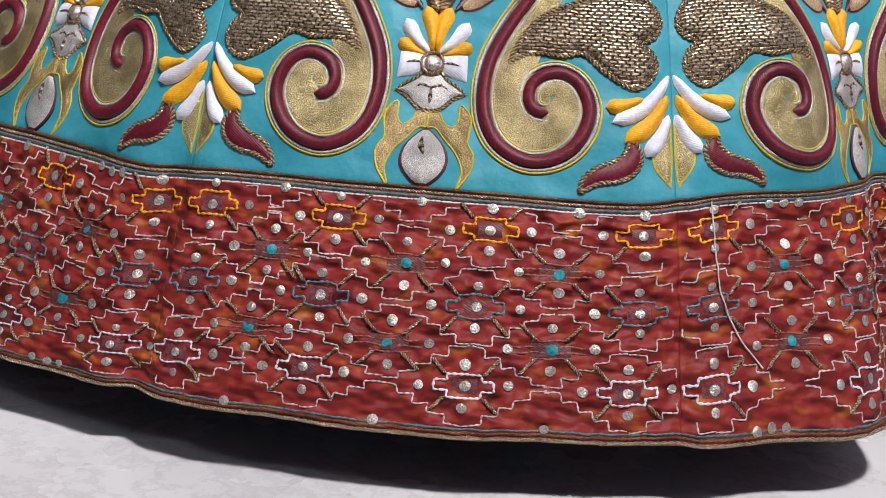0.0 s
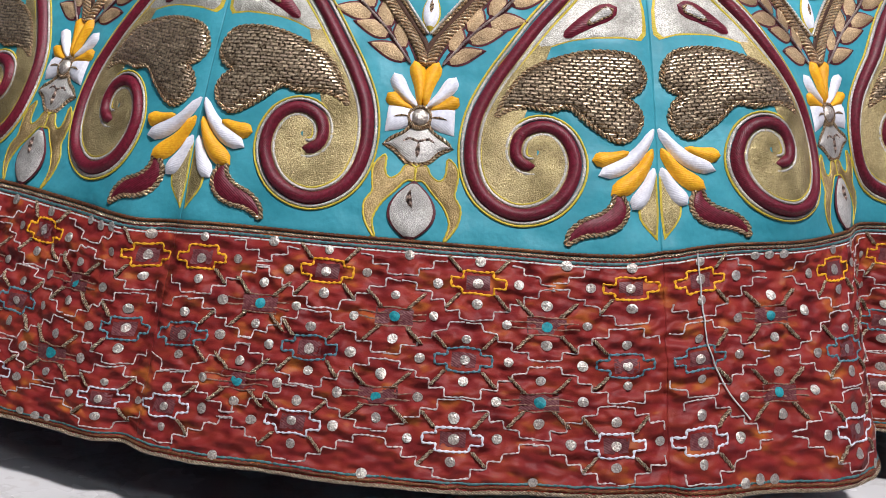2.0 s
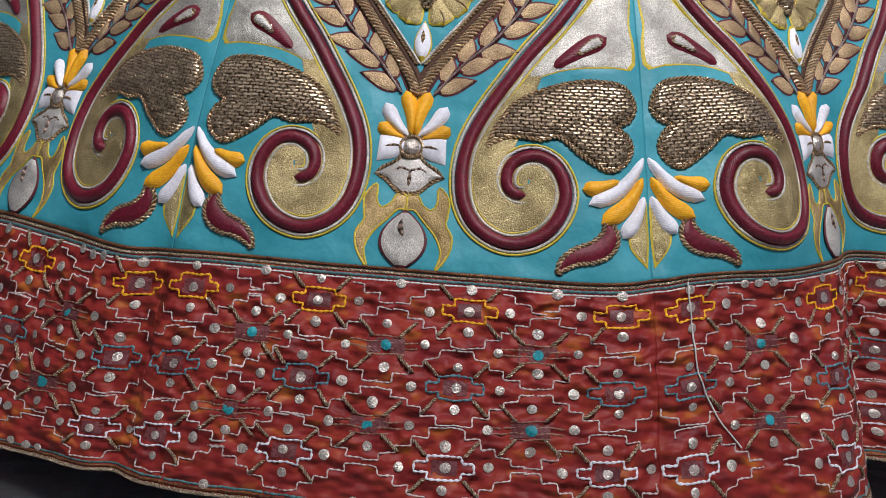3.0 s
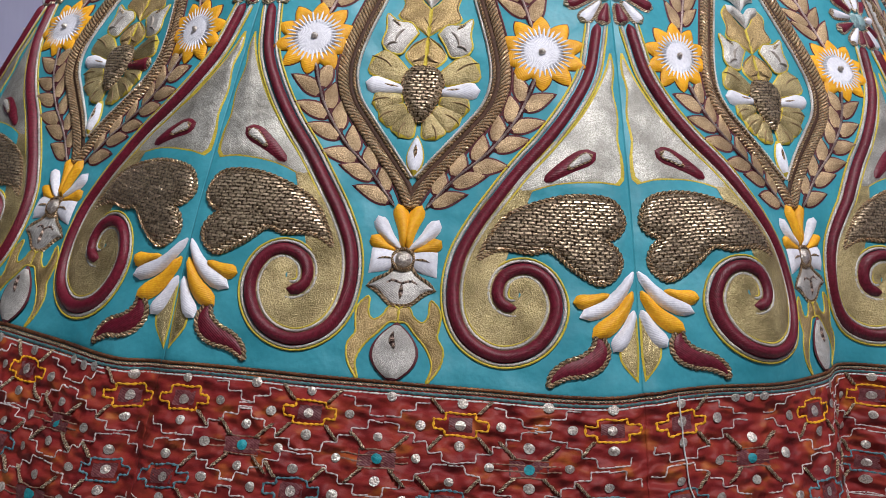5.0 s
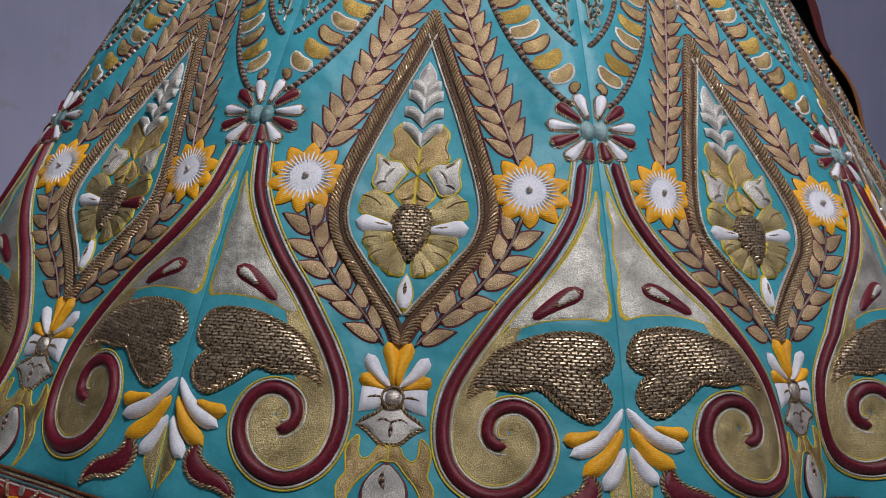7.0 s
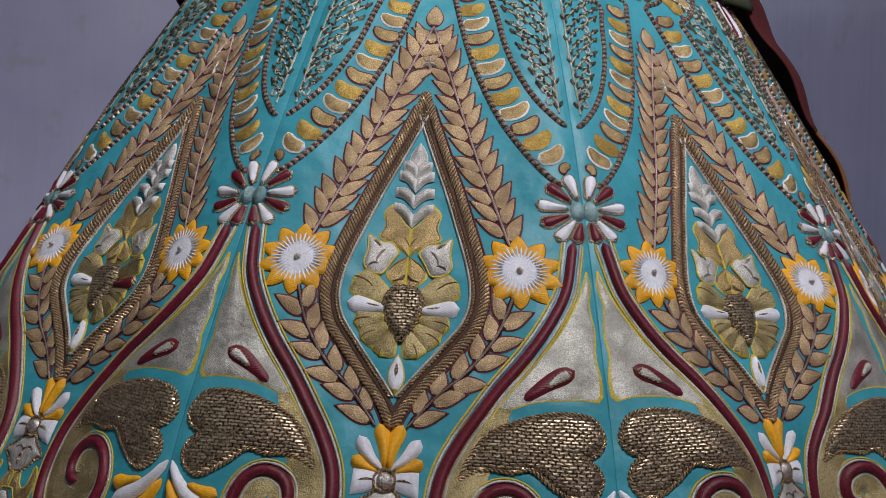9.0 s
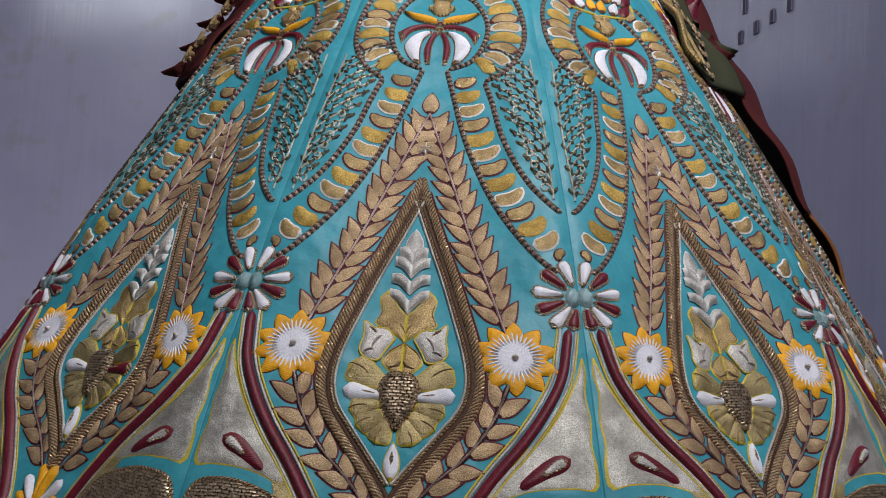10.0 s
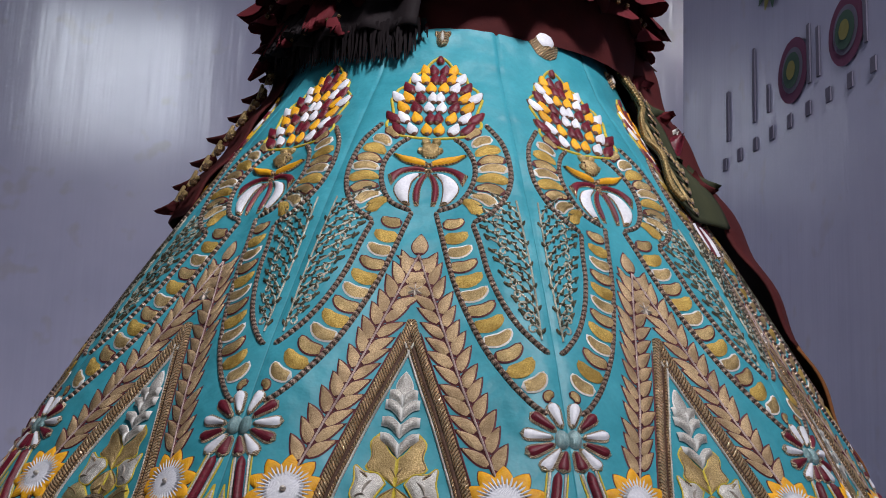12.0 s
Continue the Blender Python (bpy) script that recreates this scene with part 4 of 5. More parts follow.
def vine(side_p, name_leaf, name_stem):
    """Fern of small bullion leaves that climbs along the seam."""
    leaves, stems = [], []
    lv, lf, sv, sf = [], [], [], []

    def small(b, ang, ln, wd, verts, faces):
        m = float(mpd(b[1]))
        ax = np.array([math.cos(ang), math.sin(ang)])
        nx = np.array([-ax[1], ax[0]])
        base = len(verts)
        for s, w, h in ((0, 0.6, 0.0006), (0.3, 1, 0.0006), (0.75, 0.9, 0.0006), (1, 0.45, 0.0006)):
            for q, hh in ((-1, h), (0, h + 0.0018), (1, h)):
                o = ax * ln * s + nx * wd * w * q / 2
                verts.append((b[0] + o[0] / m, b[1] + o[1] * CZ, hh))
        for i in range(3):
            for j in range(2):
                a = base + i * 3 + j
                faces.append([a, a + 1, a + 4, a + 3])

    def run(a, b, bend):
        pts, q = smooth_line([a, ((a[0] + b[0]) / 2 + bend, (a[1] + b[1]) / 2), b], 0.004)
        L, R = sideways(pts, 0.0010), sideways(pts, -0.0010)
        base = len(sv)
        for u, c, w in zip(L, pts, R):
            sv.extend([(*u, 0.0004), (*c, 0.0018), (*w, 0.0004)])
        for i in range(len(pts) - 1):
            for j in range(2):
                n0 = base + i * 3 + j
                sf.append([n0, n0 + 1, n0 + 4, n0 + 3])
        return pts

    rnd = random.Random(5 + AT["k"] * 2 + AT["s"])
    run((side_p, 0.612), (side_p - 0.5, 0.765), 0.3)
    for i in range(12):
        f = (i + 0.4) / 12
        z = 0.614 + 0.14 * f
        b = (side_p - 0.5 * f + 0.15, z)
        reach = np.interp(z, [0.61, 0.65, 0.7, 0.735, 0.765], [1.1, 3.3, 5.3, 6.2, 3.0])
        e = (b[0] - reach, z + np.interp(reach, [0.9, 6.1], [0.012, 0.03]) + 0.006 * rnd.random())
        pts = run(b, e, 0.12 * reach)
        n = 3 + int(reach * 1.35)
        for j in range(n):
            c = pts[min(len(pts) - 1, int((j + 0.5) / n * len(pts)))]
            sg = 1 if j % 2 else -1
            o = shift(c[0], c[1], sg * 0.0016, sg * 0.0026)
            small(o, radians(140 + sg * 38 + rnd.uniform(-18, 18)), rnd.uniform(0.0055, 0.008), 0.0030, lv, lf)
        small(tuple(e), radians(140), 0.008, 0.0038, lv, lf)
        if i % 2 == 0:
            small(b, radians(60), 0.007, 0.0034, lv, lf)
        c = (b[0] - reach * 0.6, z + 0.004)
        ring = [(c[0] + (0.62 - 0.06 * t) * math.cos(t), c[1] + (0.0056 - 0.0006 * t) * math.sin(t)) for t in np.linspace(0.4, 6.4, 9)]
        for u, w in zip(ring[:-1], ring[1:]):
            run(u, w, 0)
    lv, sv = np.array(lv), np.array(sv)
    stitch(name_leaf, lv[:, 0], lv[:, 1], lv[:, 2], lf, VINE, lv[:, :2] * (0.008, 1.1))["kind"] = "stuff"
    stitch(name_stem, sv[:, 0], sv[:, 1], sv[:, 2], sf, VINESTEM, sv[:, :2] * (0.008, 1.1))["kind"] = "stuff"


def centre_motif():
    """What lies across the panel's middle."""
    petal("drop", (0.0, 0.2125), (0.0, 0.2545), 0.0300, SILVER, MAROON_LINE, "leaf", 0, 0.003, 0.0016, 16, 0.93, 0.0017, label="silver drop with maroon outline")
    petal("fold", (0.05, 0.2345), (-0.15, 0.2475), 0.004, DARKBRONZE, None, "leaf", 0.12, 0.002, 0.0044, 6)
    pad("lotus", [(-2.55, 0.279), (-1.5, 0.286), (0, 0.2955), (1.5, 0.286), (2.55, 0.279)], [(-2.55, 0.2785), (-1.6, 0.2755), (-0.75, 0.2675), (0, 0.2655), (0.75, 0.2675), (1.6, 0.2755), (2.55, 0.2785)], SILVER, BRONZE, 0.0026, 0.0015, rows=22)
    petal("fold", (0.0, 0.2705), (0.05, 0.283), 0.0035, DARKBRONZE, None, "leaf", 0, 0.002, 0.0026, 6)
    cord("fold", [(-1.3, 0.2795), (-0.6, 0.284), (0, 0.2815), (0.7, 0.284), (1.4, 0.2795)], 0.0026, DARKBRONZE, lift=0.0024)
    round_pad("jewel_rim", -0.05, 0.299, 0.0105, 0.0105, BRONZE, 0.003, 0.002, hole=0.6, n=20)
    round_pad("jewel", -0.05, 0.299, 0.0078, 0.0078, SEQUIN, 0.0055, 0.002, n=9, rings=3, label="clear faceted stone")
    petal("petal", (0.0, 0.362), (0.0, 0.394), 0.012, WHITE, LIME, "leaf", 0, 0.0045, 0.0006, 10, 0.85)
    petal("fold", (0.0, 0.374), (0.0, 0.386), 0.003, BRONZE, None, "leaf", 0, 0.0012, 0.0048, 6)
    blob("woven_shield", [(0.0, 0.449), (1.1, 0.447), (1.8, 0.437), (1.55, 0.425), (0.85, 0.411), (0.0, 0.4035), (-0.85, 0.411), (-1.55, 0.425), (-1.8, 0.437), (-1.1, 0.447)], WEAVE, BRONZE, 0.002, 0.005, 0.0024)
    petal("bud", (0.0, 0.551), (0.0, 0.578), 0.0135, SILVER, PALE, "leaf", 0, 0.003, 0.0006, 10, 0.8)
    petal("leaf", (0.0, 0.697), (0.0, 0.7235), 0.0145, LEAFGOLD, MAROON_LINE, "leaf", 0, 0.0018, 0.0004, 9, 0.8)
    for a in range(0, 360, 60):
        r = radians(a)
        petal("bead", (0.0, 0.6595), shift(0.0, 0.6595, 0.0085 * math.sin(r), 0.0085 * math.cos(r)), 0.0035, SEQUIN, None, "oval", 0, 0.0025, 0.0004, 6)
    petal("cap", (-1.9, 0.8265), (1.9, 0.8265), 0.021, GOLD, BRONZE, "oval", 0, 0.006)
    petal("petal", (0.0, 0.951), (0.0, 0.963), 0.009, MAROON, BROWNLINE, "oval", 0, 0.0036)
    if AT["k"] == 1:
        petal("gold_fan", (0.0, 0.978), (0.0, 1.022), 0.042, BRONZE, None, "club", 0, 0.004)
        petal("mirror_drop", (0.0, 0.988), (0.0, 1.024), 0.022, WHITE, BRONZE, "leaf", 0, 0.004, 0.004)
        return
    petal("pendant", (0.0, 0.977), (0.0, 1.0), 0.013, BRONZE, None, "oval", 0, 0.005)
    petal("pendant_stone", (0.0, 0.981), (0.0, 0.996), 0.006, SILVER, None, "oval", 0, 0.004, 0.0035)
    petal("pendant_wing", (0.0, 0.993), (-2.6, 0.9985), 0.008, BRONZE, None, "leaf", 0, 0.003)
    petal("pendant_wing", (0.0, 0.993), (2.6, 0.9985), 0.008, BRONZE, None, "leaf", 0, 0.003)


for k in SHOWN:
    AT["k"], AT["on"] = k, panel_of[k]
    AT["s"] = 1
    centre_motif()
    cord("seam", [(half, 0.213), (half, 0.4), (half, 0.6), (half, 0.8), (half, 1.04)], 0.0022, SEAM, 0.0007, -0.0014)
    for s in (1, -1):
        AT["s"] = s
        foot_motif()
        tall_motif()
        crown_motif()
        vine(15.1, "vine_foliage", "vine_stem")


# ---- embroidery of the red border ----
def stairs(p, z, sp, sz):
    """Stepped stitching from a cell's side to its top or foot."""
    a, b = 4.85, 0.0262
    pts = []
    for f, g in ((1.0, 0.08), (0.8, 0.08), (0.8, 0.29), (0.6, 0.29), (0.6, 0.5), (0.42, 0.5), (0.42, 0.72), (0.22, 0.72), (0.22, 0.96), (0.0, 0.96)):
        pts.append((p + sp * a * f + random.uniform(-0.06, 0.06), z + sz * b * g + random.uniform(-0.0005, 0.0005)))
    return pts


def zig(name, pts, w, mat, h=0.0009, lift=0.0018, closed=False):
    """A hand-stitched line: short raised stitches that wander a little, round at the corners."""
    if closed:
        pts = pts + [pts[0]]
    pts = np.asarray(pts, float)
    m = float(mpd(pts[:, 1].mean()))
    xy = np.stack([pts[:, 0] * m, pts[:, 1] / CZ], -1)
    acc = np.concatenate([[0], np.cumsum(np.hypot(*np.diff(xy, axis=0).T))])
    n = max(4, int(acc[-1] / 0.0011))
    q = np.linspace(0, acc[-1], n)
    c = np.stack([np.interp(q, acc, xy[:, 0]), np.interp(q, acc, xy[:, 1])], -1)
    c[1:-1] = 0.5 * c[1:-1] + 0.25 * (c[:-2] + c[2:])
    ph = random.uniform(0, 6)
    c = c + 0.0004 * np.stack([np.sin(q * 310 + ph), np.sin(q * 270 + 2 * ph)], -1)
    g = np.gradient(c, axis=0)
    g /= np.hypot(g[:, 0], g[:, 1])[:, None] + 1e-9
    size = 0.3 + 0.8 * np.abs(np.sin(np.pi * q / 0.0044 + ph))
    nx = np.stack([-g[:, 1], g[:, 0]], -1) * (w / 2 * size)[:, None]
    V = np.stack([np.stack([(c + nx * a)[:, 0] / m, (c + nx * a)[:, 1] * CZ, lift + b * h * size], -1) for a, b in ((-1, 0), (0, 1), (1, 0))], 1).reshape(-1, 3)
    U = np.stack([np.repeat(q, 3), np.tile([-w, 0, w], n)], -1)
    return stitch(name, V[:, 0], V[:, 1], V[:, 2], grid_faces(n, 3).tolist(), mat, U)


def twist(p, z, dp, dz):
    for o in (-0.0011, 0.0011):
        a, b = (p - dp, z - dz), (p + dp, z + dz)
        n = -1 if dp * dz > 0 else 1
        cord("bullion", [(a[0] + o * 75, a[1]), ((a[0] + b[0]) / 2 - o * 75, (a[1] + b[1]) / 2 + n * o * 0.5), (b[0] + o * 75, b[1])], 0.0023, BULLION, 0.0022, 0.0024, 0.0015, 0.0026)


def dot(p, z, mat=SEQUIN, r=0.0043):
    r *= random.uniform(0.8, 0.98)
    round_pad("dot", p + random.uniform(-0.1, 0.1), z + random.uniform(-0.001, 0.001), r, r, mat, 0.0007, 0.0026, n=12, rings=2)


RECT_P, DOT_P = (-14.3, -5.55, 4.15, 13.85), (-9.5, -0.72, 8.93)
TANLINE = thread("tan_line", (0.2, 0.09, 0.06), (0.38, 0.22, 0.16), 0.6)
ROSELINE = thread("rose_white_line", (0.46, 0.36, 0.34), (0.74, 0.66, 0.64), 0.6)
SLATE = thread("slate_blue_thread", (0.05, 0.15, 0.19), (0.18, 0.33, 0.37), 0.5)
RECT_Z = ((0.1885, YELLOW), (0.136, SLATE), (0.0835, WHITE))
DOT_Z = (0.1615, 0.109)
DUSK = thread("dusky_patch", (0.12, 0.022, 0.026), (0.2, 0.07, 0.075), 0.5)
for k in SHOWN:
    AT["k"], AT["s"], AT["on"] = k, 1, border_of[k]
    for p0 in RECT_P if k != 1 else (-14.15, -3.2, 6.5, 14.2):
        for z0, mat in RECT_Z:
            p = p0 + (z0 - 0.136) * (10 if k != 1 else 3) + random.uniform(-0.12, 0.12)
            z = z0 + random.uniform(-0.001, 0.001)
            x, y, a, b = 1.0, 0.0078, 1.75, 0.0031
            if abs(p) + a > half:
                p = math.copysign(half - a - 0.05, p)
            pad("patch", [(p - 0.75, z + 0.005), (p + 0.75, z + 0.005)], [(p - 0.75, z - 0.005), (p + 0.75, z - 0.005)], DUSK, None, 0.0004, lift=0.0017, rows=4)
            zig("stitched_frame", [(p - a, z + b), (p - x, z + b), (p - x, z + y), (p + x, z + y), (p + x, z + b), (p + a, z + b), (p + a, z - b), (p + x, z - b), (p + x, z - y), (p - x, z - y), (p - x, z - b), (p - a, z - b)], 0.002, mat, 0.0012, closed=True)
            dot(p, z)
            for dp, dzz in ((-2.6, -0.001), (2.6, 0.001), (0, 0.0145), (0, -0.0145)):
                if abs(p + dp) < half - 0.3:
                    dot(p + dp, z + dzz)
            for sp in (-1, 1):
                for sz in (-1, 1):
                    if abs(p + sp * 2.5) < half - 0.5 and HEM_Z + 0.012 < z + sz * 0.0135 < BAND_Z - 0.008:
                        twist(p + sp * 1.55, z + sz * 0.0125, 0.42 * sp, 0.0052 * sz)
                    line = [q for q in stairs(p, z, sp, sz) if abs(q[0]) < half - 0.1 and HEM_Z + 0.006 < q[1] < BAND_Z - 0.006]
                    if len(line) > 1:
                        zig("stitched_line", line, 0.0014, ROSELINE, 0.0008)
    for p0 in DOT_P if k != 1 else (-8.9, 1.7, 10.4):
        for z0 in DOT_Z:
            p = p0 + (z0 - 0.136) * (9 if k != 1 else 2) + random.uniform(-0.12, 0.12)
            pad("patch", [(p - 1.2, z0 + 0.005), (p + 1.2, z0 + 0.005)], [(p - 1.2, z0 - 0.005), (p + 1.2, z0 - 0.005)], DUSK, None, 0.0004, lift=0.0017, rows=4)
            for yy in (-0.006, -0.002, 0.002, 0.006):
                zig("stitched_line", [(p - (1.2 if abs(yy) > 0.004 else 2.3), z0 + yy), (p + (1.2 if abs(yy) > 0.004 else 2.0), z0 + yy)], 0.0014, TANLINE, 0.0006)
            dot(p, z0, AQUA, 0.0047)
            for dp, dzz in ((-2.5, -0.001), (2.5, 0.001), (0, 0.014), (0, -0.014)):
                if abs(p + dp) < half - 0.3:
                    dot(p + dp, z0 + dzz)
            for sp in (-1, 1):
                for sz in (-1, 1):
                    twist(p + sp * 1.35, z0 + sz * 0.0115, 0.5 * sp, 0.0055 * sz)
    for dz0 in (0.0565, 0.2035):
        for p in (-9.75, -0.55, 9.4):
            for e in (-1.05, 0, 1.05) if AT["k"] and abs(p) > 5 else (0,):
                dot(p + e + (dz0 - 0.136) * 12, dz0)
    # trims along the top and the hem
    P = np.linspace(-half, half, 9)
    for z0, w, mat, h, bd in ((BAND_Z + 0.0022, 0.003, RUSTCORD, 0.0022, 0.004), (BAND_Z - 0.0006, 0.0026, BULLION, 0.002, 0.004), (BAND_Z - 0.0036, 0.003, TEALCORD, 0.0016, 0.005), (BAND_Z - 0.006, 0.0018, PALE, 0.001, 0.004),
                              (HEM_Z + 0.0062, 0.0024, TEALCORD, 0.0014, 0.005), (HEM_Z + 0.0036, 0.0028, RUSTCORD, 0.002, 0.005), (HEM_Z + 0.0004, 0.0034, BULLION, 0.0028, 0.005)):
        cord("trim", [(p, z0) for p in P], w, mat, h, 0.0014, 0.0016, bd, False)
AT["k"], AT["s"], AT["on"] = 0, 1, None
thread_ob = cord("loose_thread", [(18.6, 0.2085), (18.75, 0.1765), (19.1, 0.142), (20.2, 0.1125), (21.6, 0.093)], 0.0011, PALE, 0.001, 0.0035, taper=False)
tagged(thread_ob, "pale grey loose thread hanging down the red border", "thread")


# ---- blouse edge and draped stole ----
def drape_sheet(name, ps, zs, rise, mat, parent, label="", swing=None):
    """Cloth that lies over the skirt; rise(p, z) is how far it stands off."""
    P, Z = np.meshgrid(ps, zs)
    if swing is not None:
        P = P + swing(Z) * (ps[-1] - P) / (ps[-1] - ps[0])
    H = rise(P, Z)
    v = np.concatenate([cloth(P.ravel(), Z.ravel(), H.ravel()), cloth(P.ravel(), Z.ravel(), H.ravel() - 0.003)])
    r, c = P.shape
    n = r * c
    f = grid_faces(r, c)
    i = np.arange(n).reshape(r, c)
    rim = []
    for line in (i[0], i[-1][::-1], i[:, 0][::-1], i[:, -1]):
        rim += [(line[j + 1], line[j], line[j] + n, line[j + 1] + n) for j in range(len(line) - 1)]
    uv = np.stack([P.ravel() * 0.005, Z.ravel()], -1)
    return part(name, v, np.concatenate([f, f[:, ::-1] + n, np.array(rim)]).tolist(), mat, parent, np.concatenate([uv, uv]), label=label)


def ball(name, at, r, mat, parent):
    bm = bmesh.new()
    bmesh.ops.create_icosphere(bm, subdivisions=1, radius=r)
    me = bpy.data.meshes.new(name)
    bm.to_mesh(me)
    bm.free()
    me.materials.append(mat)
    ob = new(name, me)
    ob.location = at
    ob.parent = parent
    return ob


def flap(name, root, out, width, mat, parent):
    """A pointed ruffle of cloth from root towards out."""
    root, out = np.asarray(root, float), np.asarray(out, float)
    ax = out - root
    side = np.cross(ax, (0.3, -1.0, 0.2))
    side = side / np.linalg.norm(side) * width / 2
    nrm = np.cross(side, ax)
    nrm /= np.linalg.norm(nrm)
    v, f = [], []
    for i in range(7):
        u = i / 6
        for j in range(-2, 3):
            w = (1 - 0.88 * u ** 1.3) * j / 2
            v.append(root + ax * u + side * w + nrm * (0.006 * math.sin(j * 1.7 + u * 3)))
    m = len(v)
    v += [x - nrm * 0.002 for x in v]
    g = grid_faces(7, 5)
    f = np.concatenate([g, g[:, ::-1] + m]).tolist()
    return part(name, v, f, mat, parent)


rnd = random.Random(11)
blouse = tagged(new("blouse"), "dark maroon velvet blouse with a ruffled lower edge", "blouse")
# unseen body, closed at the top, added to cast shade on the waist
zs = np.linspace(1.0, 1.34, 12)
av = np.linspace(0, 2 * np.pi, 48, endpoint=False)
vs = [((0.212 + 0.04 * (z - 1.0)) * math.sin(a) * 1.12, -(0.212 + 0.04 * (z - 1.0)) * math.cos(a), z) for z in zs for a in av]
fs = [(i * 48 + j, i * 48 + (j + 1) % 48, (i + 1) * 48 + (j + 1) % 48, (i + 1) * 48 + j) for i in range(11) for j in range(48)] + [tuple(11 * 48 + j for j in range(48))]
part("bodice", vs, fs, VELVET, blouse)


def ring_frill(z_top, z_low, r_top, r_low, waves, amp, mat, name, seed):
    rr = random.Random(seed)
    ph = [rr.uniform(0, 6.28) for _ in range(3)]
    v, n, rows = [], 240, 6
    for i in range(rows):
        u = i / (rows - 1)
        for j in range(n):
            a = 2 * math.pi * j / n
            w = math.sin(waves * a + ph[0]) + 0.5 * math.sin(waves * 1.7 * a + ph[1])
            r = r_top + (r_low - r_top) * u + amp * u * w
            v.append((r * math.sin(a) * 1.05, -r * math.cos(a), z_top + (z_low - z_top) * u + 0.35 * amp * u * math.sin(2.3 * waves * a + ph[2])))
    m = len(v)
    f = [(i * n + j, i * n + (j + 1) % n, (i + 1) * n + (j + 1) % n, (i + 1) * n + j) for i in range(rows - 1) for j in range(n)]
    part(name, v + [(x * 0.985, y * 0.985, z) for x, y, z in v], f + [tuple(reversed([q + m for q in t])) for t in f], mat, blouse)


# red darkened to carry the shade that lies on the ruffles
RUFFLE = velvet("red_ruffle", (0.055, 0.005, 0.008), (0.13, 0.013, 0.02))
ring_frill(1.095, 1.054, 0.222, 0.25, 19, 0.011, RUFFLE, "frill", 3)
ring_frill(1.135, 1.084, 0.222, 0.262, 17, 0.012, RUFFLE, "frill", 4)
for j in range(34):
    a = radians(-80 + j * 4.8)
    ball("bead", (0.256 * math.sin(a), -0.253 * math.cos(a), 1.068 + 0.004 * math.sin(j * 2.1)), 0.0042, BRONZE, blouse)

# dark net overlay that hangs over the waist on one side
net = tagged(new("net_overlay"), "black net overlay with soft fringe hanging over the waist", "overlay")
drape_sheet("net", np.linspace(-76, -7, 40), np.linspace(0.985, 1.06, 8), lambda p, z: 0.026 + 0.006 * np.sin(p * 0.5) + 0 * z, BLACK, net)
sv, sf = [], []
for i in range(420):
    p = rnd.uniform(-74, -5)
    low = np.interp(p, [-74, -60, -35, -20, -10, -5], [0.955, 0.965, 0.958, 0.948, 0.95, 0.985]) + abs(rnd.gauss(0, 0.012))
    h0 = rnd.uniform(0.012, 0.03)
    base = len(sv)
    for u in (0, 0.5, 1):
        z = 0.995 + (low - 0.995) * u
        c = cloth(p + rnd.uniform(-0.6, 0.6), z, h0 * (1 - 0.5 * u))
        w = 0.0022 * (1 - 0.75 * u)
        t = np.array([math.cos(radians(p + FACING)), math.sin(radians(p + FACING)), 0])
        sv += [c - t * w, c + t * w]
    sf += [(base, base + 1, base + 3, base + 2), (base + 2, base + 3, base + 5, base + 4)]
part("fringe", sv, sf, BLACK, net, kind="stuff")
for i in range(26):
    p = rnd.uniform(-72, -30)
    flap("frill_petal", cloth(p, rnd.uniform(0.99, 1.04), 0.03), cloth(p + rnd.uniform(-4, 4), rnd.uniform(0.965, 1.0), 0.045), 0.03, RUFFLE if i % 3 == 0 else BLACK, net)
for i in range(30):
    ball("glint_bead", cloth(rnd.uniform(-70, -30), rnd.uniform(0.99, 1.05), 0.036), 0.003, BRONZE, net)

# stole: one end along each flank
stole = tagged(new("stole"), "maroon velvet stole with gold beaded green brocade border", "stole")


def stand(p, z):
    return np.interp(p, [66, 72, 80, 95, 130], [0.004, 0.010, 0.017, 0.066, 0.078]) * np.interp(z, [0.5, 0.6, 0.75, 1.05], [0.05, 0.5, 1.0, 1.0]) + 0.004 * np.sin(z * 60 + p * 0.1)


def swing(z):
    """How far the stole's front edge swings round over the skirt lower down."""
    return np.interp(z, [0.775, 0.82, 0.86, 0.91, 0.95], [-18.0, -17.0, -13.0, -5.0, 0.0])


drape_sheet("brocade_border", np.linspace(71, 81.5, 16), np.linspace(0.80, 1.06, 42), lambda p, z: stand(p, z) + 0.006, GREENB, stole, "green and gold brocade border", swing)
drape_sheet("velvet", np.linspace(81, 135, 30), np.linspace(0.66, 1.06, 40), stand, VELVET, stole)
drape_sheet("velvet_end", np.linspace(81, 135, 30), np.linspace(0.51, 0.665, 18), stand, RUST, stole, "rust-brown velvet lower end")
for i in range(58):
    z = 1.05 - i * 0.0043
    p = 71.2 + float(swing(z))
    ball("gold_bead", cloth(p, z, float(stand(p, z)) + 0.009), 0.0042, GOLD, stole)
AT["k"], AT["s"], AT["on"] = 0, 1, stole
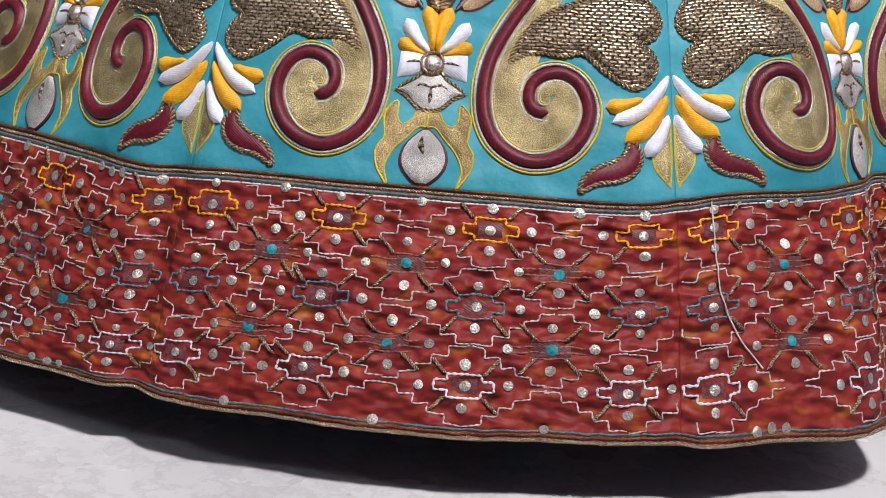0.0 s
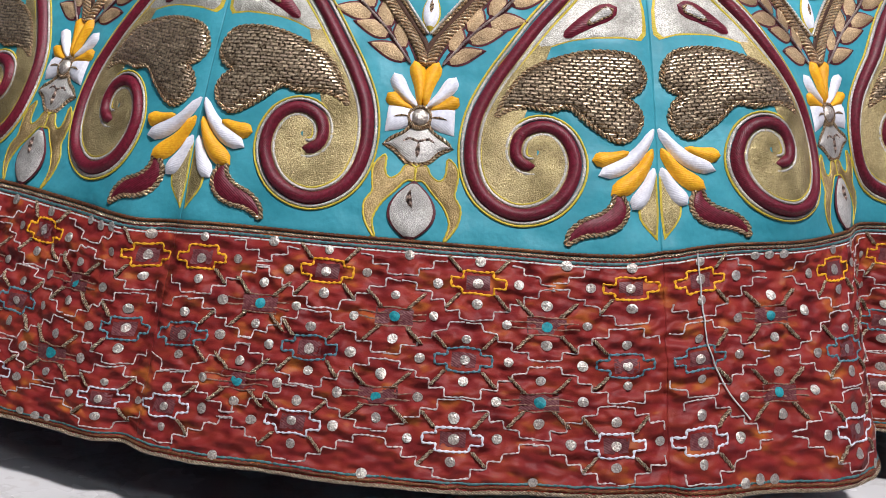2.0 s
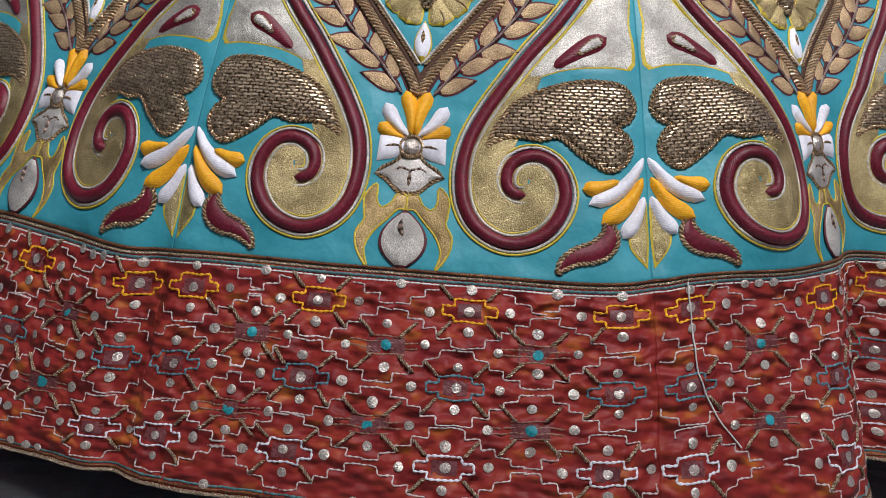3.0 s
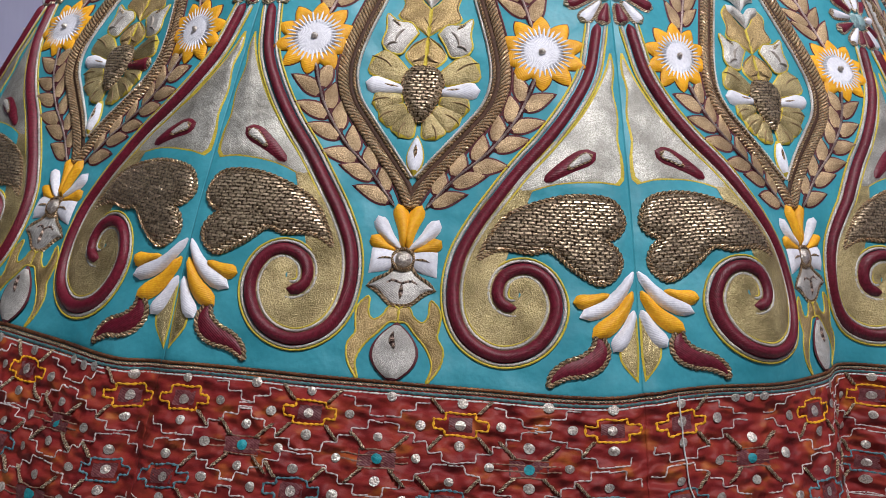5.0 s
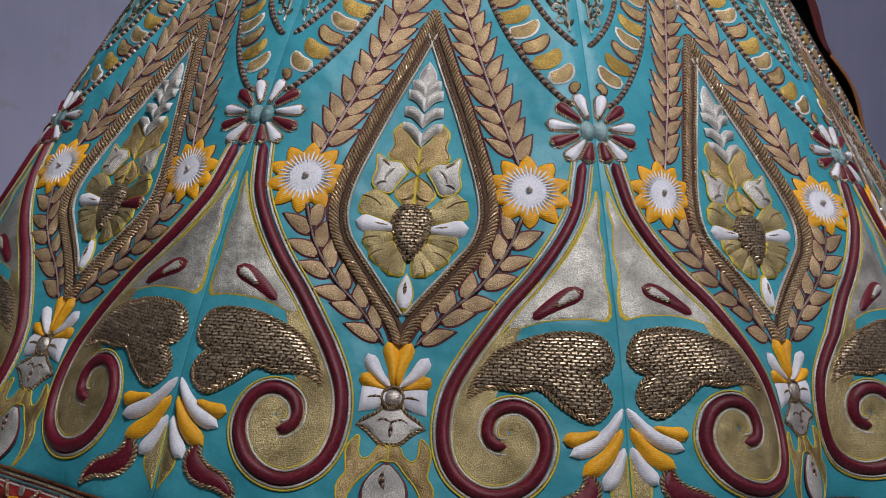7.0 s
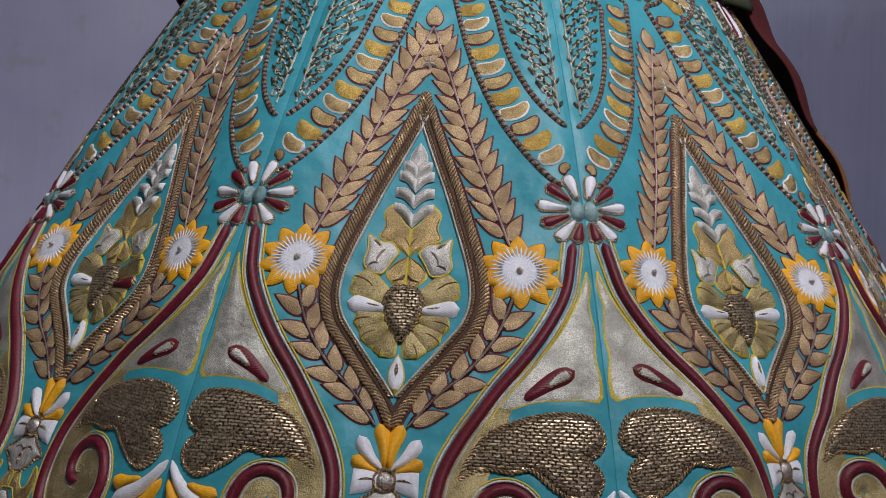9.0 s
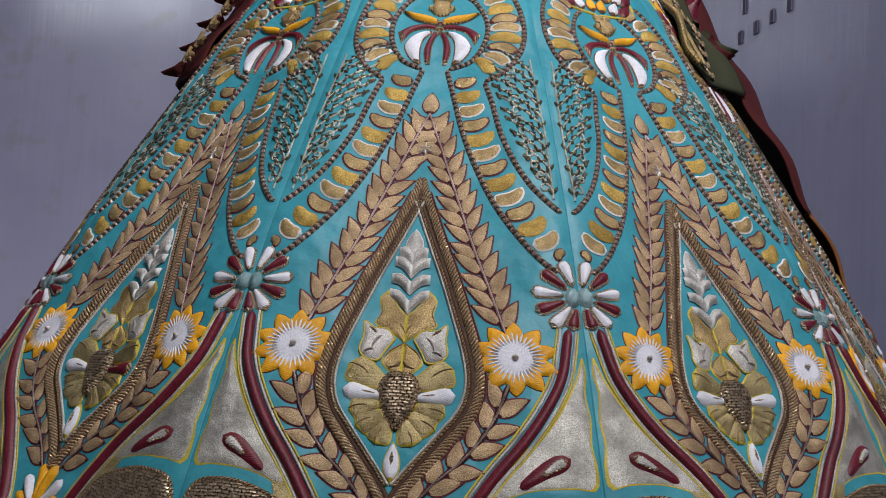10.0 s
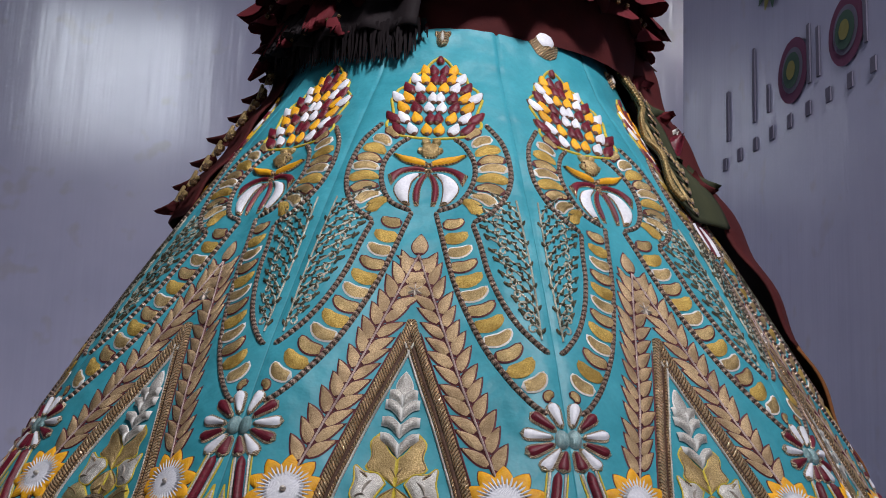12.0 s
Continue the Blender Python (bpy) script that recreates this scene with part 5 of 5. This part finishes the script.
cord("gold_edge", [(72.6 + float(swing(z)), z) for z in np.linspace(0.803, 1.05, 14)], 0.006, GOLD, 0.003, 0.014)
for i in range(20):
    z = 0.805 + i * 0.0122
    p = 76.5 + 0.6 * float(swing(z))
    for q in (-1, 1):
        petal("gold_leaf", (p, z), (p + q * 3.0, z + 0.012), 0.0075, GOLD, DARKBRONZE, "leaf", 0, 0.002, float(stand(p + 2, z)) + 0.0075, 6)
STRIPES = (VELVET, GREENB, RUFFLE, GREENB, MAROON, SILVER)
for i in range(18):
    z = 0.86 + i * 0.0115
    flap("ruffle_flap", cloth(80 + (i % 3) * 3, z, 0.02), cloth(84 + (i % 4) * 4, z - rnd.uniform(-0.01, 0.028), 0.034 + rnd.uniform(0, 0.022)), 0.036, STRIPES[i % 6] if z < 0.98 else RUFFLE, stole)
# other flank
stole_b = tagged(new("stole_end"), "narrow maroon stole edge with gold tube beads and tassels", "stole")
drape_sheet("velvet", np.linspace(-100, -62, 16), np.linspace(0.79, 1.06, 26), lambda p, z: np.interp(p, [-100, -75, -62], [0.018, 0.018, 0.008]) + 0.004 * np.sin(z * 70), VELVET, stole_b)
for i in range(24):
    z = 0.80 + i * 0.0105
    ball("gold_bead", cloth(-66 - 3 * (i % 2), z, 0.021), rnd.uniform(0.004, 0.0062), GOLD if i % 2 else BRONZE, stole_b)
    if i % 2 == 0:
        a, b = cloth(-70, z, 0.023), cloth(-71, z + 0.02, 0.026)
        d = (b - a)
        s = np.cross(d, (0, 1, 0))
        s = s / np.linalg.norm(s) * 0.0026
        w = np.cross(d, s)
        w = w / np.linalg.norm(w) * 0.0026
        ring = [s, w, -s, -w]
        v = [a + q for q in ring] + [b + q for q in ring]
        part("tube_bead", v, [(j, (j + 1) % 4, 4 + (j + 1) % 4, 4 + j) for j in range(4)] + [(0, 1, 2, 3), (4, 5, 6, 7)], GOLD, stole_b)
    if i % 3 == 0:
        flap("tassel", cloth(-74, z + 0.006, 0.016), cloth(-76, z - 0.012, 0.034 + rnd.uniform(0, 0.012)), 0.024, VELVET, stole_b)
